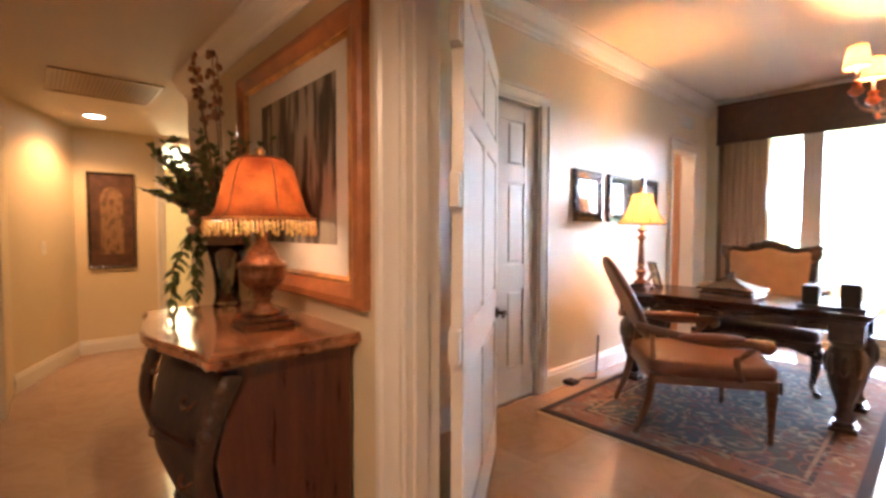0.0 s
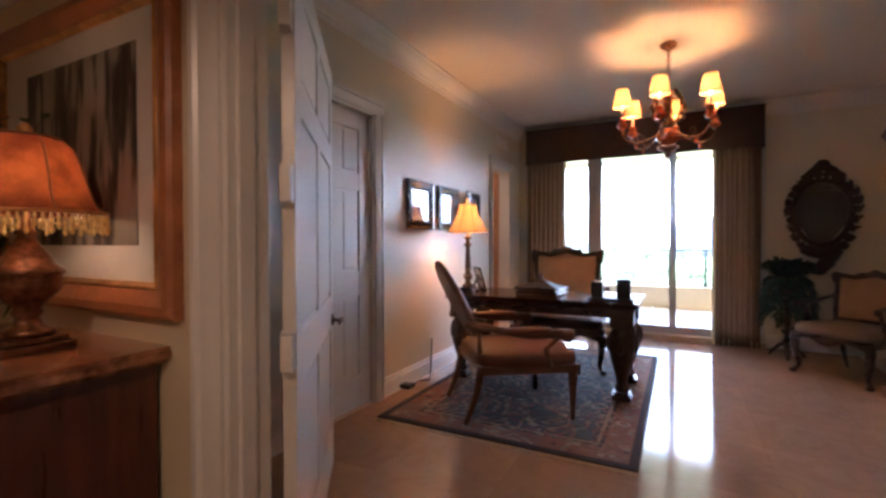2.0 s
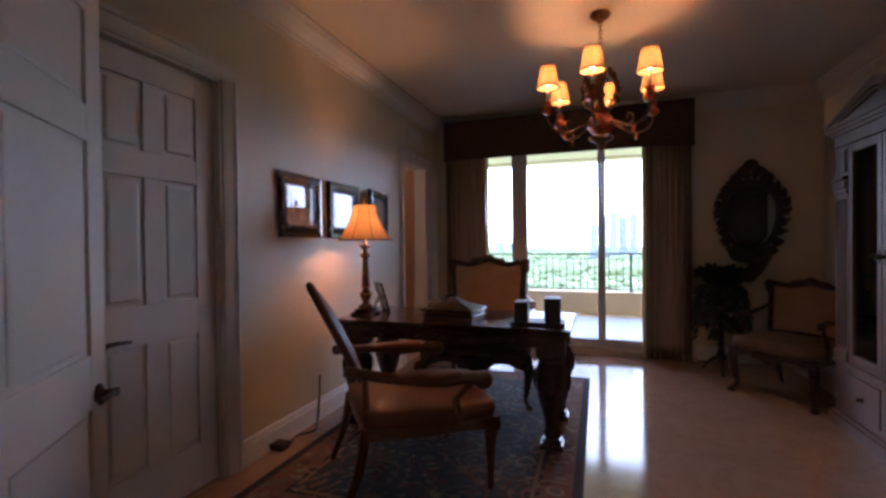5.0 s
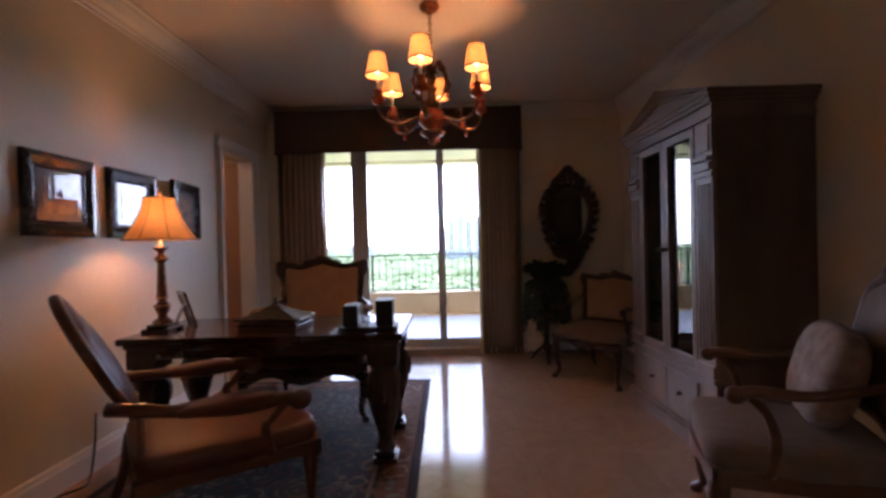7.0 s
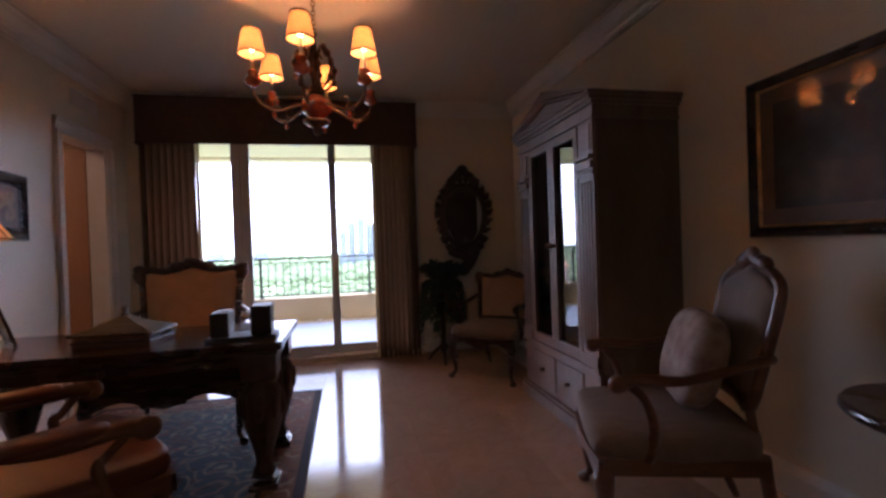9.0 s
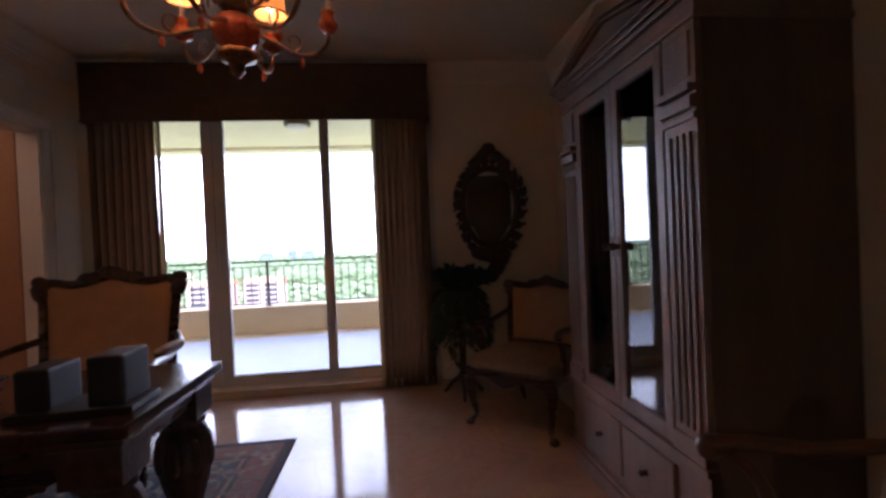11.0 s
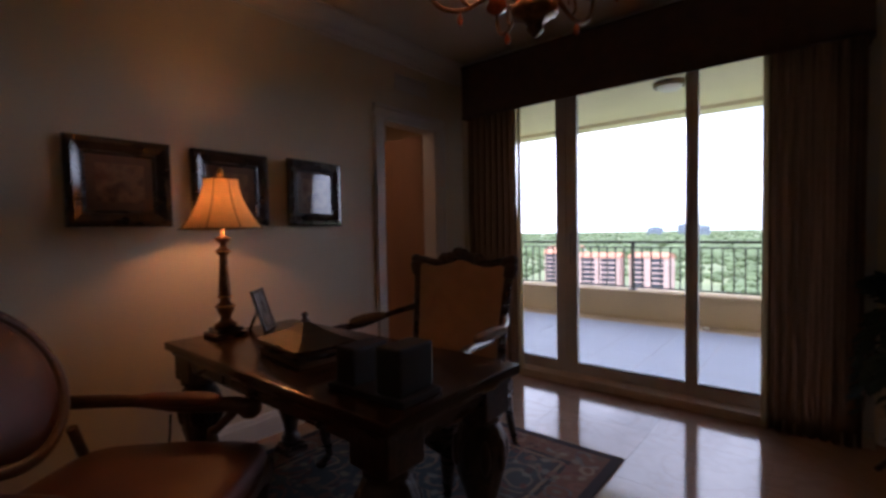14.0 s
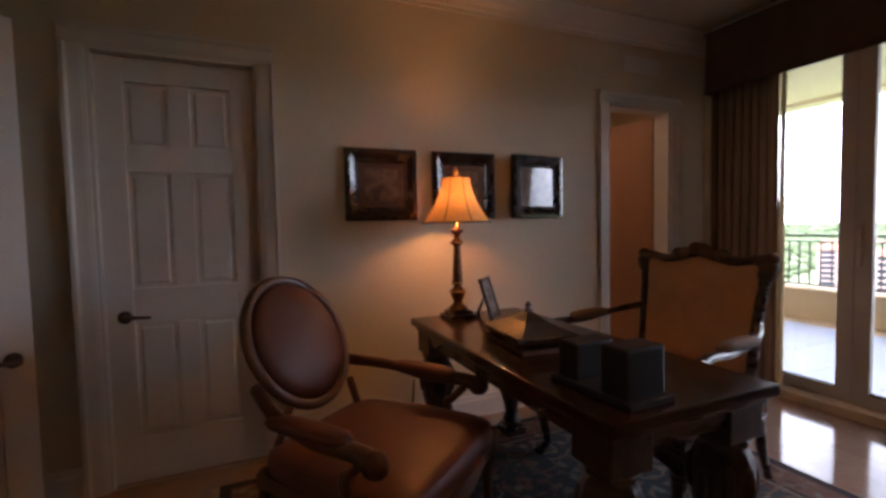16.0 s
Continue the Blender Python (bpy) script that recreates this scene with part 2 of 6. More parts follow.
M_FRINGE = mat("rug_fringe", (0.42, 0.32, 0.20), 0.9, bump=0.4, bscale=120)
M_GROUND = mat("far_vegetation", (0.15, 0.20, 0.09), 0.95, col2=(0.27, 0.30, 0.15), var=0.3, scale=0.012, bump=0.0, bscale=0.12)
M_CANOPY = mat("tree_canopy", (0.115, 0.155, 0.07), 0.9, var=0.3, scale=0.05, bump=0.0, bscale=0.6)
M_PINK = mat("pink_stucco", (0.57, 0.40, 0.35), 0.9, var=0.06, scale=0.1, bump=0.0)
M_ROOFTILE = mat("terracotta_roof", (0.50, 0.22, 0.13), 0.8, var=0.15, scale=0.4, bump=0.0)
M_FARGLASS = mat("dark_glazing", (0.05, 0.06, 0.08), 0.25, var=0.2, scale=0.3, bump=0.0)
# distance haze is put into the towers' blue-grey colour
M_TOWER = mat("tower_haze_tint", (0.24, 0.29, 0.35), 0.8, var=0.2, scale=0.05, bump=0.0, stretch=(1, 1, 9))
M_WHITEBLDG = mat("white_stucco", (0.75, 0.73, 0.68), 0.9, var=0.05, scale=0.1, bump=0.0)


def stone_tile():
    """Cream polished marble: cloudy, thin veins, each tile a little different."""
    m = mat("cream_marble", (0.39, 0.27, 0.195), 0.11, var=0.10, scale=1.3, bump=0.012, bscale=16)
    n, l = m.node_tree.nodes, m.node_tree.links
    p = n["Principled BSDF"]
    old = p.inputs["Base Color"].links[0].from_socket
    info, geo = n.new("ShaderNodeObjectInfo"), n.new("ShaderNodeNewGeometry")
    vein = n.new("ShaderNodeTexNoise")
    vein.inputs["Scale"].default_value, vein.inputs["Detail"].default_value, vein.inputs["Distortion"].default_value = 2.2, 8, 1.6
    l.new(geo.outputs["Position"], vein.inputs["Vector"])
    r = n.new("ShaderNodeValToRGB")
    e = r.color_ramp.elements
    e[0].position, e[0].color = 0.44, (1, 1, 1, 1)
    e[1].position, e[1].color = 0.56, (1, 1, 1, 1)
    e.new(0.5).color = (0.92, 0.90, 0.87, 1)
    l.new(vein.outputs["Fac"], r.inputs["Fac"])
    mul = n.new("ShaderNodeMix")
    mul.data_type, mul.blend_type = "RGBA", "MULTIPLY"
    mul.inputs["Factor"].default_value = 1.0
    l.new(old, mul.inputs["A"])
    l.new(r.outputs["Color"], mul.inputs["B"])
    hsv = n.new("ShaderNodeHueSaturation")
    mr = n.new("ShaderNodeMapRange")
    mr.inputs["To Min"].default_value, mr.inputs["To Max"].default_value = 0.93, 1.06
    l.new(info.outputs["Random"], mr.inputs["Value"])
    l.new(mr.outputs["Result"], hsv.inputs["Value"])
    l.new(mul.outputs["Result"], hsv.inputs["Color"])
    l.new(hsv.outputs["Color"], p.inputs["Base Color"])
    return m


M_TILE = stone_tile()


def rug_wool(hx, hy):
    """Persian rug: dark edge, brown floral border, dark guard stripe, slate field with cream scrolls."""
    m = bpy.data.materials.new("rug_wool")
    m.use_nodes = True
    n, l = m.node_tree.nodes, m.node_tree.links
    p = n["Principled BSDF"]
    p.inputs["Roughness"].default_value = 0.95

    def math_node(op, a, b=None):
        k = n.new("ShaderNodeMath")
        k.operation = op
        for i, v in enumerate((a, b)):
            if v is None:
                continue
            if isinstance(v, (int, float)):
                k.inputs[i].default_value = v
            else:
                l.new(v, k.inputs[i])
        return k.outputs["Value"]

    tc, sep = n.new("ShaderNodeTexCoord"), n.new("ShaderNodeSeparateXYZ")
    l.new(tc.outputs["Object"], sep.inputs["Vector"])
    dx = math_node("SUBTRACT", hx, math_node("ABSOLUTE", sep.outputs["X"]))
    dy = math_node("SUBTRACT", hy, math_node("ABSOLUTE", sep.outputs["Y"]))
    d = math_node("MINIMUM", dx, dy)
    bands = n.new("ShaderNodeValToRGB")
    bands.color_ramp.interpolation = "CONSTANT"
    e = bands.color_ramp.elements
    e[0].position, e[0].color = 0.0, (0.030, 0.022, 0.028, 1)
    e[1].position, e[1].color = 0.05, (0.17, 0.085, 0.055, 1)
    for pos, c in ((0.20, (0.03, 0.03, 0.035)), (0.225, (0.24, 0.17, 0.11)), (0.245, (0.05, 0.045, 0.05)), (0.27, (0.050, 0.064, 0.072))):
        e.new(pos).color = (*c, 1)
    l.new(d, bands.inputs["Fac"])
    # scrolls: curled rings of a distorted cell pattern
    warp = n.new("ShaderNodeTexNoise")
    warp.inputs["Scale"].default_value, warp.inputs["Detail"].default_value = 5.0, 2
    l.new(tc.outputs["Object"], warp.inputs["Vector"])
    mixv = n.new("ShaderNodeMix")
    mixv.data_type = "VECTOR"
    mixv.inputs["Factor"].default_value = 0.12
    l.new(tc.outputs["Object"], mixv.inputs["A"])
    l.new(warp.outputs["Color"], mixv.inputs["B"])
    cell = n.new("ShaderNodeTexVoronoi")
    cell.inputs["Scale"].default_value = 6.0
    l.new(mixv.outputs["Result"], cell.inputs["Vector"])
    ring = math_node("SINE", math_node("MULTIPLY", cell.outputs["Distance"], 22.0))
    scroll = n.new("ShaderNodeValToRGB")
    scroll.color_ramp.elements[0].position, scroll.color_ramp.elements[1].position = 0.60, 0.85
    l.new(ring, scroll.inputs["Fac"])
    dyes = n.new("ShaderNodeValToRGB")
    k = dyes.color_ramp.elements
    k[0].position, k[0].color = 0.0, (0.34, 0.28, 0.20, 1)
    k[1].position, k[1].color = 1.0, (0.12, 0.145, 0.145, 1)
    k.new(0.4).color = (0.20, 0.07, 0.05, 1)
    k.new(0.7).color = (0.22, 0.17, 0.12, 1)
    sepc = n.new("ShaderNodeSeparateColor")
    l.new(cell.outputs["Color"], sepc.inputs["Color"])
    l.new(sepc.outputs["Red"], dyes.inputs["Fac"])
    inside = math_node("GREATER_THAN", d, 0.06)
    mx = n.new("ShaderNodeMix")
    mx.data_type = "RGBA"
    l.new(math_node("MULTIPLY", scroll.outputs["Color"], math_node("MULTIPLY", inside, 0.8)), mx.inputs["Factor"])
    l.new(bands.outputs["Color"], mx.inputs["A"])
    l.new(dyes.outputs["Color"], mx.inputs["B"])
    # small blossoms and leaves over border and field
    bloom = n.new("ShaderNodeTexVoronoi")
    bloom.inputs["Scale"].default_value = 19.0
    l.new(mixv.outputs["Result"], bloom.inputs["Vector"])
    petals = n.new("ShaderNodeValToRGB")
    q = petals.color_ramp.elements
    q[0].position, q[0].color = 0.0, (0.26, 0.23, 0.18, 1)
    q[1].position, q[1].color = 1.0, (0.17, 0.20, 0.20, 1)
    q.new(0.3).color = (0.16, 0.05, 0.04, 1)
    q.new(0.55).color = (0.025, 0.026, 0.032, 1)
    q.new(0.8).color = (0.30, 0.25, 0.17, 1)
    sepb = n.new("ShaderNodeSeparateColor")
    l.new(bloom.outputs["Color"], sepb.inputs["Color"])
    l.new(sepb.outputs["Green"], petals.inputs["Fac"])
    spot_ = n.new("ShaderNodeValToRGB")
    spot_.color_ramp.elements[0].position, spot_.color_ramp.elements[0].color = 0.28, (1, 1, 1, 1)
    spot_.color_ramp.elements[1].position, spot_.color_ramp.elements[1].color = 0.46, (0, 0, 0, 1)
    l.new(bloom.outputs["Distance"], spot_.inputs["Fac"])
    mb = n.new("ShaderNodeMix")
    mb.data_type = "RGBA"
    l.new(math_node("MULTIPLY", spot_.outputs["Color"], math_node("MULTIPLY", inside, 0.75)), mb.inputs["Factor"])
    l.new(mx.outputs["Result"], mb.inputs["A"])
    l.new(petals.outputs["Color"], mb.inputs["B"])
    l.new(mb.outputs["Result"], p.inputs["Base Color"])
    pile = n.new("ShaderNodeTexNoise")
    pile.inputs["Scale"].default_value = 260
    b = n.new("ShaderNodeBump")
    b.inputs["Strength"].default_value, b.inputs["Distance"].default_value = 0.5, 0.004
    l.new(tc.outputs["Object"], pile.inputs["Vector"])
    l.new(pile.outputs["Fac"], b.inputs["Height"])
    l.new(b.outputs["Normal"], p.inputs["Normal"])
    return m


# ---------------------------------------------------------------- mesh helpers
def bx(bm, x0, y0, z0, x1, y1, z1, bev=0.0, m=None):
    vs = [bm.verts.new((x, y, z)) for x in (x0, x1) for y in (y0, y1) for z in (z0, z1)]
    fs = [bm.faces.new([vs[i] for i in q]) for q in ((0, 1, 3, 2), (4, 6, 7, 5), (0, 4, 5, 1), (2, 3, 7, 6), (0, 2, 6, 4), (1, 5, 7, 3))]
    if m is not None:
        for v in vs:
            v.co = m @ v.co
    if bev:
        es = {e for f in fs for e in f.edges}
        bmesh.ops.bevel(bm, geom=list(es), offset=bev, segments=2, affect="EDGES", profile=0.6)
    return bm


def lathe(bm, prof, seg=20, c=(0, 0), flute=0, depth=0.0, m=None):
    rings = []
    for r, z in prof:
        ring = []
        for i in range(seg):
            a = 2 * math.pi * i / seg
            k = r * (1 + depth * math.cos(flute * a)) if flute else r
            v = Vector((c[0] + k * math.cos(a), c[1] + k * math.sin(a), z))
            ring.append(bm.verts.new(m @ v if m is not None else v))
        rings.append(ring)
    for a, b in zip(rings, rings[1:]):
        for i in range(seg):
            f = bm.faces.new((a[i], a[(i + 1) % seg], b[(i + 1) % seg], b[i]))
            f.smooth = True
    bm.faces.new(rings[0][::-1])
    bm.faces.new(rings[-1])
    return bm


def smooth_path(pts, steps=6):
    """Catmull-Rom through points."""
    p = [Vector(q) for q in pts]
    p = [p[0] * 2 - p[1]] + p + [p[-1] * 2 - p[-2]]
    out = []
    for i in range(1, len(p) - 2):
        for s in range(steps):
            t = s / steps
            a, b, c, d = p[i - 1], p[i], p[i + 1], p[i + 2]
            out.append(0.5 * ((2 * b) + (c - a) * t + (2 * a - 5 * b + 4 * c - d) * t * t + (3 * b - a - 3 * c + d) * t ** 3))
    out.append(p[-2])
    return out


def tube(bm, pts, r, seg=8, closed=False, flat=1.0):
    """A round bar along points; r is one radius, or a list spread along the bar; flat squeezes it."""
    n = len(pts)
    pts = [Vector(q) for q in pts]
    rs = [r] * n if isinstance(r, (int, float)) else [float(np.interp(i / (n - 1), np.linspace(0, 1, len(r)), r)) for i in range(n)]
    rings, up = [], None
    for i in range(n):
        a, b = (pts[i - 1], pts[(i + 1) % n]) if closed else (pts[max(i - 1, 0)], pts[min(i + 1, n - 1)])
        d = (b - a).normalized()
        if up is None:
            up = Vector((0, 0, 1)) if abs(d.z) < 0.9 else Vector((1, 0, 0))
        side = d.cross(up).normalized()
        up = side.cross(d).normalized()
        rings.append([bm.verts.new(pts[i] + rs[i] * (math.cos(2 * math.pi * k / seg) * side * flat + math.sin(2 * math.pi * k / seg) * up)) for k in range(seg)])
    pairs = list(zip(rings, rings[1:])) + ([(rings[-1], rings[0])] if closed else [])
    for a, b in pairs:
        for k in range(seg):
            f = bm.faces.new((a[k], a[(k + 1) % seg], b[(k + 1) % seg], b[k]))
            f.smooth = True
    if not closed:
        bm.faces.new(rings[0][::-1])
        bm.faces.new(rings[-1])
    return bm


def blob(bm, c, size, e1=0.5, e2=0.5, nu=24, nv=14, m=None):
    """A cushion: superellipsoid of half-sizes size."""
    def pw(v, e):
        return math.copysign(abs(v) ** e, v)
    rows = []
    for j in range(nv + 1):
        ph = -math.pi / 2 + math.pi * j / nv
        row = []
        for i in range(nu):
            th = 2 * math.pi * i / nu
            v = Vector((c[0] + size[0] * pw(math.cos(ph), e1) * pw(math.cos(th), e2),
                        c[1] + size[1] * pw(math.cos(ph), e1) * pw(math.sin(th), e2), c[2] + size[2] * pw(math.sin(ph), e1)))
            row.append(m @ v if m is not None else v)
        rows.append(row)
    bottom, top = bm.verts.new(rows[0][0]), bm.verts.new(rows[-1][0])
    vr = [[bm.verts.new(v) for v in row] for row in rows[1:-1]]
    for a, b in zip(vr, vr[1:]):
        for i in range(nu):
            bm.faces.new((a[i], a[(i + 1) % nu], b[(i + 1) % nu], b[i])).smooth = True
    for i in range(nu):
        bm.faces.new((bottom, vr[0][(i + 1) % nu], vr[0][i])).smooth = True
        bm.faces.new((top, vr[-1][i], vr[-1][(i + 1) % nu])).smooth = True
    return bm


def prism(bm, outline, place, d0, d1):
    """Extrudes an outline: place(u, v, d) gives the point."""
    a = [bm.verts.new(place(u, v, d0)) for u, v in outline]
    b = [bm.verts.new(place(u, v, d1)) for u, v in outline]
    n = len(outline)
    for i in range(n):
        bm.faces.new((a[i], a[(i + 1) % n], b[(i + 1) % n], b[i]))
    bm.faces.new(a[::-1])
    bm.faces.new(b)
    return bm


def sheet(bm, fn, nu, nv, thick=0.0):
    """A surface fn(u, v) with u, v in 0..1."""
    g = [[bm.verts.new(fn(i / nu, j / nv)) for j in range(nv + 1)] for i in range(nu + 1)]
    fs = []
    for i in range(nu):
        for j in range(nv):
            f = bm.faces.new((g[i][j], g[i + 1][j], g[i + 1][j + 1], g[i][j + 1]))
            f.smooth = True
            fs.append(f)
    if thick:
        bmesh.ops.solidify(bm, geom=fs, thickness=thick)
    return bm


def mesh_ob(name, bm, material):
    bmesh.ops.recalc_face_normals(bm, faces=bm.faces)
    me = bpy.data.meshes.new(name)
    bm.to_mesh(me)
    bm.free()
    me.materials.append(material)
    return new(name, me)


def part(name, bm, material, parent, label=""):
    ob = mesh_ob(name, bm, material)
    ob.parent = parent
    if label:
        ob["label"] = label
    return ob


def thing(name, label, category, m=None, group="", kind=""):
    ob = new(name)
    ob.empty_display_size = 0.1
    ob.matrix_basis = m if m is not None else Matrix()
    return tagged(ob, label, category, group, kind)


def solid(name, bm, material, label="", category="", kind="", group=""):
    return tagged(mesh_ob(name, bm, material), label, category, group, kind)


def B():
    return bmesh.new()


# ---------------------------------------------------------------- the rooms
CEIL, HALL_CEIL = 2.74, 2.37
HALL_TOP = CEIL / 0.927
RIGHT = 3.97
ENTRY0, ENTRY1 = -5.50, -5.36          # the wall between hall and study, in the hall's frame
STUDY_Y = (HALL @ Vector((0, ENTRY1, 0))).y
LEAF_X0, LEAF_X1 = 0.90, 3.05          # its wide doorway
CLOSET = (-4.16, -3.43)                # doorways in the left wall
BATH = (-1.035, -0.40)
DOOR_H = 2.125
WIN = (0.12, 2.86, 2.44)

slab = B()
bx(slab, -8.0, -9.6, -0.30, RIGHT + 0.15, 0.20, -0.012)
floor = solid("floor", slab, M_GROUT, "cream polished marble tile floor with thin joints", "floor", "structure")

w = B()
for y0, y1, z0 in ((STUDY_Y, CLOSET[0], 0), (CLOSET[0], CLOSET[1], DOOR_H), (CLOSET[1], BATH[0], 0), (BATH[0], BATH[1], DOOR_H), (BATH[1], 0.20, 0)):
    bx(w, -0.14, y0, z0, 0, y1, CEIL)
solid("wall_left", w, M_WALL, "beige painted plaster wall with two white doorways", "wall", "structure")
w = B()
bx(w, RIGHT, STUDY_Y, 0, RIGHT + 0.15, 0.20, CEIL)
solid("wall_right", w, M_WALL, "beige painted plaster wall", "wall", "structure")
w = B()
bx(w, 0, 0.0, 0, WIN[0], 0.20, CEIL)
bx(w, WIN[1], 0.0, 0, RIGHT, 0.20, CEIL)
bx(w, WIN[0], 0.0, WIN[2], WIN[1], 0.20, CEIL)
solid("wall_window", w, M_WALL, "beige plaster wall with a wide balcony door", "wall", "structure")
w = B()
prism(w, [(-1.66, 0), (LEAF_X0, 0), (LEAF_X0, 2.28), (LEAF_X1, 2.28), (LEAF_X1, 0), (RIGHT + 0.33, 0), (RIGHT + 0.33, HALL_TOP), (-1.66, HALL_TOP)],
      lambda u, v, d: (u, d, v), ENTRY0, ENTRY1)
solid("wall_entry", w, M_HALLWALL, "warm cream wall between hall and study", "wall", "structure").matrix_basis = HALL
w = B()
bx(w, -4.12, -6.03, 0, -4.0, -5.22, HALL_TOP)
bx(w, -4.12, -4.35, 0, -4.0, -3.4, HALL_TOP)
bx(w, -4.12, -5.22, 2.30, -4.0, -4.35, HALL_TOP)
solid("wall_hall_end", w, M_HALLWALL, "yellow cream wall at the end of the hall", "wall", "structure").matrix_basis = HALL
w = B()
prism(w, [(-4.12, -6.03), (-4.0, -6.03), (-2.95, -6.50), (-2.3, -6.52), (-2.3, -6.65), (-3.0, -6.65), (-4.12, -6.15)], lambda u, v, d: (u, v, d), 0, HALL_TOP)
solid("wall_hall_bend", w, M_HALLWALL, "cream wall that bends along the hall", "wall", "structure").matrix_basis = HALL
w = B()
bx(w, -2.42, -9.5, 0, -2.3, -6.65, HALL_TOP)
bx(w, -2.42, -9.6, 0, RIGHT + 0.33, -9.5, HALL_TOP)
bx(w, RIGHT + 0.18, -9.5, 0, RIGHT + 0.33, ENTRY0, HALL_TOP)
solid("wall_foyer", w, M_HALLWALL, "plain cream foyer wall", "wall", "structure").matrix_basis = HALL
w = B()
bx(w, -1.66, ENTRY1, 0, -1.54, -3.4, HALL_TOP)
bx(w, -4.12, -3.4, 0, -1.54, -3.28, HALL_TOP)
solid("wall_passage", w, M_HALLWALL, "plain cream passage wall", "wall", "structure").matrix_basis = HALL
w = B()
bx(w, -6.6, -6.2, 0, -6.5, -3.6, HALL_TOP)
bx(w, -6.5, -6.2, 0, -4.12, -6.1, HALL_TOP)
bx(w, -6.5, -3.7, 0, -4.12, -3.6, HALL_TOP)
solid("wall_far_room", w, M_HALLWALL, "lit cream wall of the room past the hall", "wall", "structure").matrix_basis = HALL
w = B()
bx(w, -0.15, STUDY_Y - 0.13, CEIL, RIGHT + 0.15, 0.2, CEIL + 0.12)
solid("ceiling", w, M_CEIL, "plain off-white plaster ceiling of the study", "ceiling", "structure")
w = B()
bx(w, -6.6, -9.6, HALL_CEIL, RIGHT + 0.33, ENTRY0, HALL_CEIL + 0.12)
bx(w, -6.6, ENTRY0, HALL_CEIL, -1.66, -3.28, HALL_CEIL + 0.12)
solid("ceiling_hall", w, M_CEIL, "lower plaster ceiling of the hall", "ceiling", "structure").matrix_basis = HALL
# unseen slab added over the rooms to block sun and sky; closet walls below
w = B()
bx(w, -6.6, -9.6, CEIL, RIGHT + 0.15, STUDY_Y - 0.13, CEIL + 0.12)
bx(w, -6.6, STUDY_Y - 0.13, CEIL, -0.15, 0.2, CEIL + 0.12)
bx(w, -1.15, -4.6, 0, -1.05, 0.2, CEIL)
bx(w, -1.05, -4.7, 0, -0.14, -4.6, CEIL)
bx(w, -1.05, 0.1, 0, -0.14, 0.2, CEIL)
solid("ceiling_upper", w, M_CEIL, "unseen slab added to keep the sun out, and closet walls behind the doors", "wall", "structure")

# crown mouldings: profile as (out from the wall, down from the ceiling)
CROWN = [(0, 0), (0.115, 0), (0.115, 0.018), (0.10, 0.026), (0.088, 0.05), (0.06, 0.088), (0.03, 0.108), (0.022, 0.128), (0.010, 0.136), (0.010, 0.158), (0, 0.158)]
w = B()
prism(w, CROWN, lambda u, v, d: (u, d, CEIL - v), STUDY_Y, 0)
prism(w, CROWN, lambda u, v, d: (RIGHT - u, d, CEIL - v), STUDY_Y, 0)
prism(w, CROWN, lambda u, v, d: (d, -u - 0.001, CEIL - v), 0.02, RIGHT - 0.02)
prism(w, CROWN, lambda u, v, d: (d, STUDY_Y + u, CEIL - v), 0.02, RIGHT - 0.02)
solid("trim_crown", w, M_TRIM, "cream stepped crown moulding along the ceiling", "moulding", "structure")
w = B()
prism(w, [(a * 0.9, b * 0.9) for a, b in CROWN], lambda u, v, d: (d, ENTRY0 - u, HALL_CEIL - v), -1.64, LEAF_X1 + 0.6)
solid("trim_hall_crown", w, M_TRIM, "cream crown moulding over the hall picture", "moulding", "structure").matrix_basis = HALL
BASE = [(0, 0), (0.018, 0), (0.018, 0.105), (0.012, 0.118), (0.010, 0.135), (0.004, 0.145), (0, 0.145)]
w = B()
for y0, y1 in ((STUDY_Y, CLOSET[0] - 0.10), (CLOSET[1] + 0.10, BATH[0] - 0.10), (BATH[1] + 0.10, 0)):
    prism(w, BASE, lambda u, v, d: (u, d, v), y0, y1)
prism(w, BASE, lambda u, v, d: (RIGHT - u, d, v), STUDY_Y, 0)
prism(w, BASE, lambda u, v, d: (d, -u, v), WIN[1] + 0.02, RIGHT - 0.02)
solid("baseboard", w, M_TRIM, "white moulded baseboard along the walls", "baseboard", "structure")
w = B()
prism(w, BASE, lambda u, v, d: (d, ENTRY0 - u, v), -1.65, LEAF_X0 - 0.1)
prism(w, BASE, lambda u, v, d: (-4.0 + u, d, v), -6.02, -5.32)
prism(w, BASE, lambda u, v, d: (-4.0 + 0.913 * u + d * 1.05, -6.03 + 0.40 * u - d * 0.47, v), 0.01, 1.0)
solid("baseboard_hall", w, M_TRIM, "white moulded baseboard along the hall", "baseboard", "structure").matrix_basis = HALL


def casing_bm(bm, put, a, b, top, width=0.094):
    """A stepped casing round an opening from a to b; put(along, out, up) gives the point."""
    prof = [(0, 0), (0, 0.014), (0.02, 0.020), (width - 0.03, 0.024), (width - 0.02, 0.034), (width, 0.034), (width, 0)]
    prism(bm, prof, lambda u, v, d: put(a - u, v, d), 0, top)
    prism(bm, prof, lambda u, v, d: put(b + u, v, d), 0, top)
    prism(bm, prof, lambda u, v, d: put(d, v, top + u), a - width, b + width)
    return bm


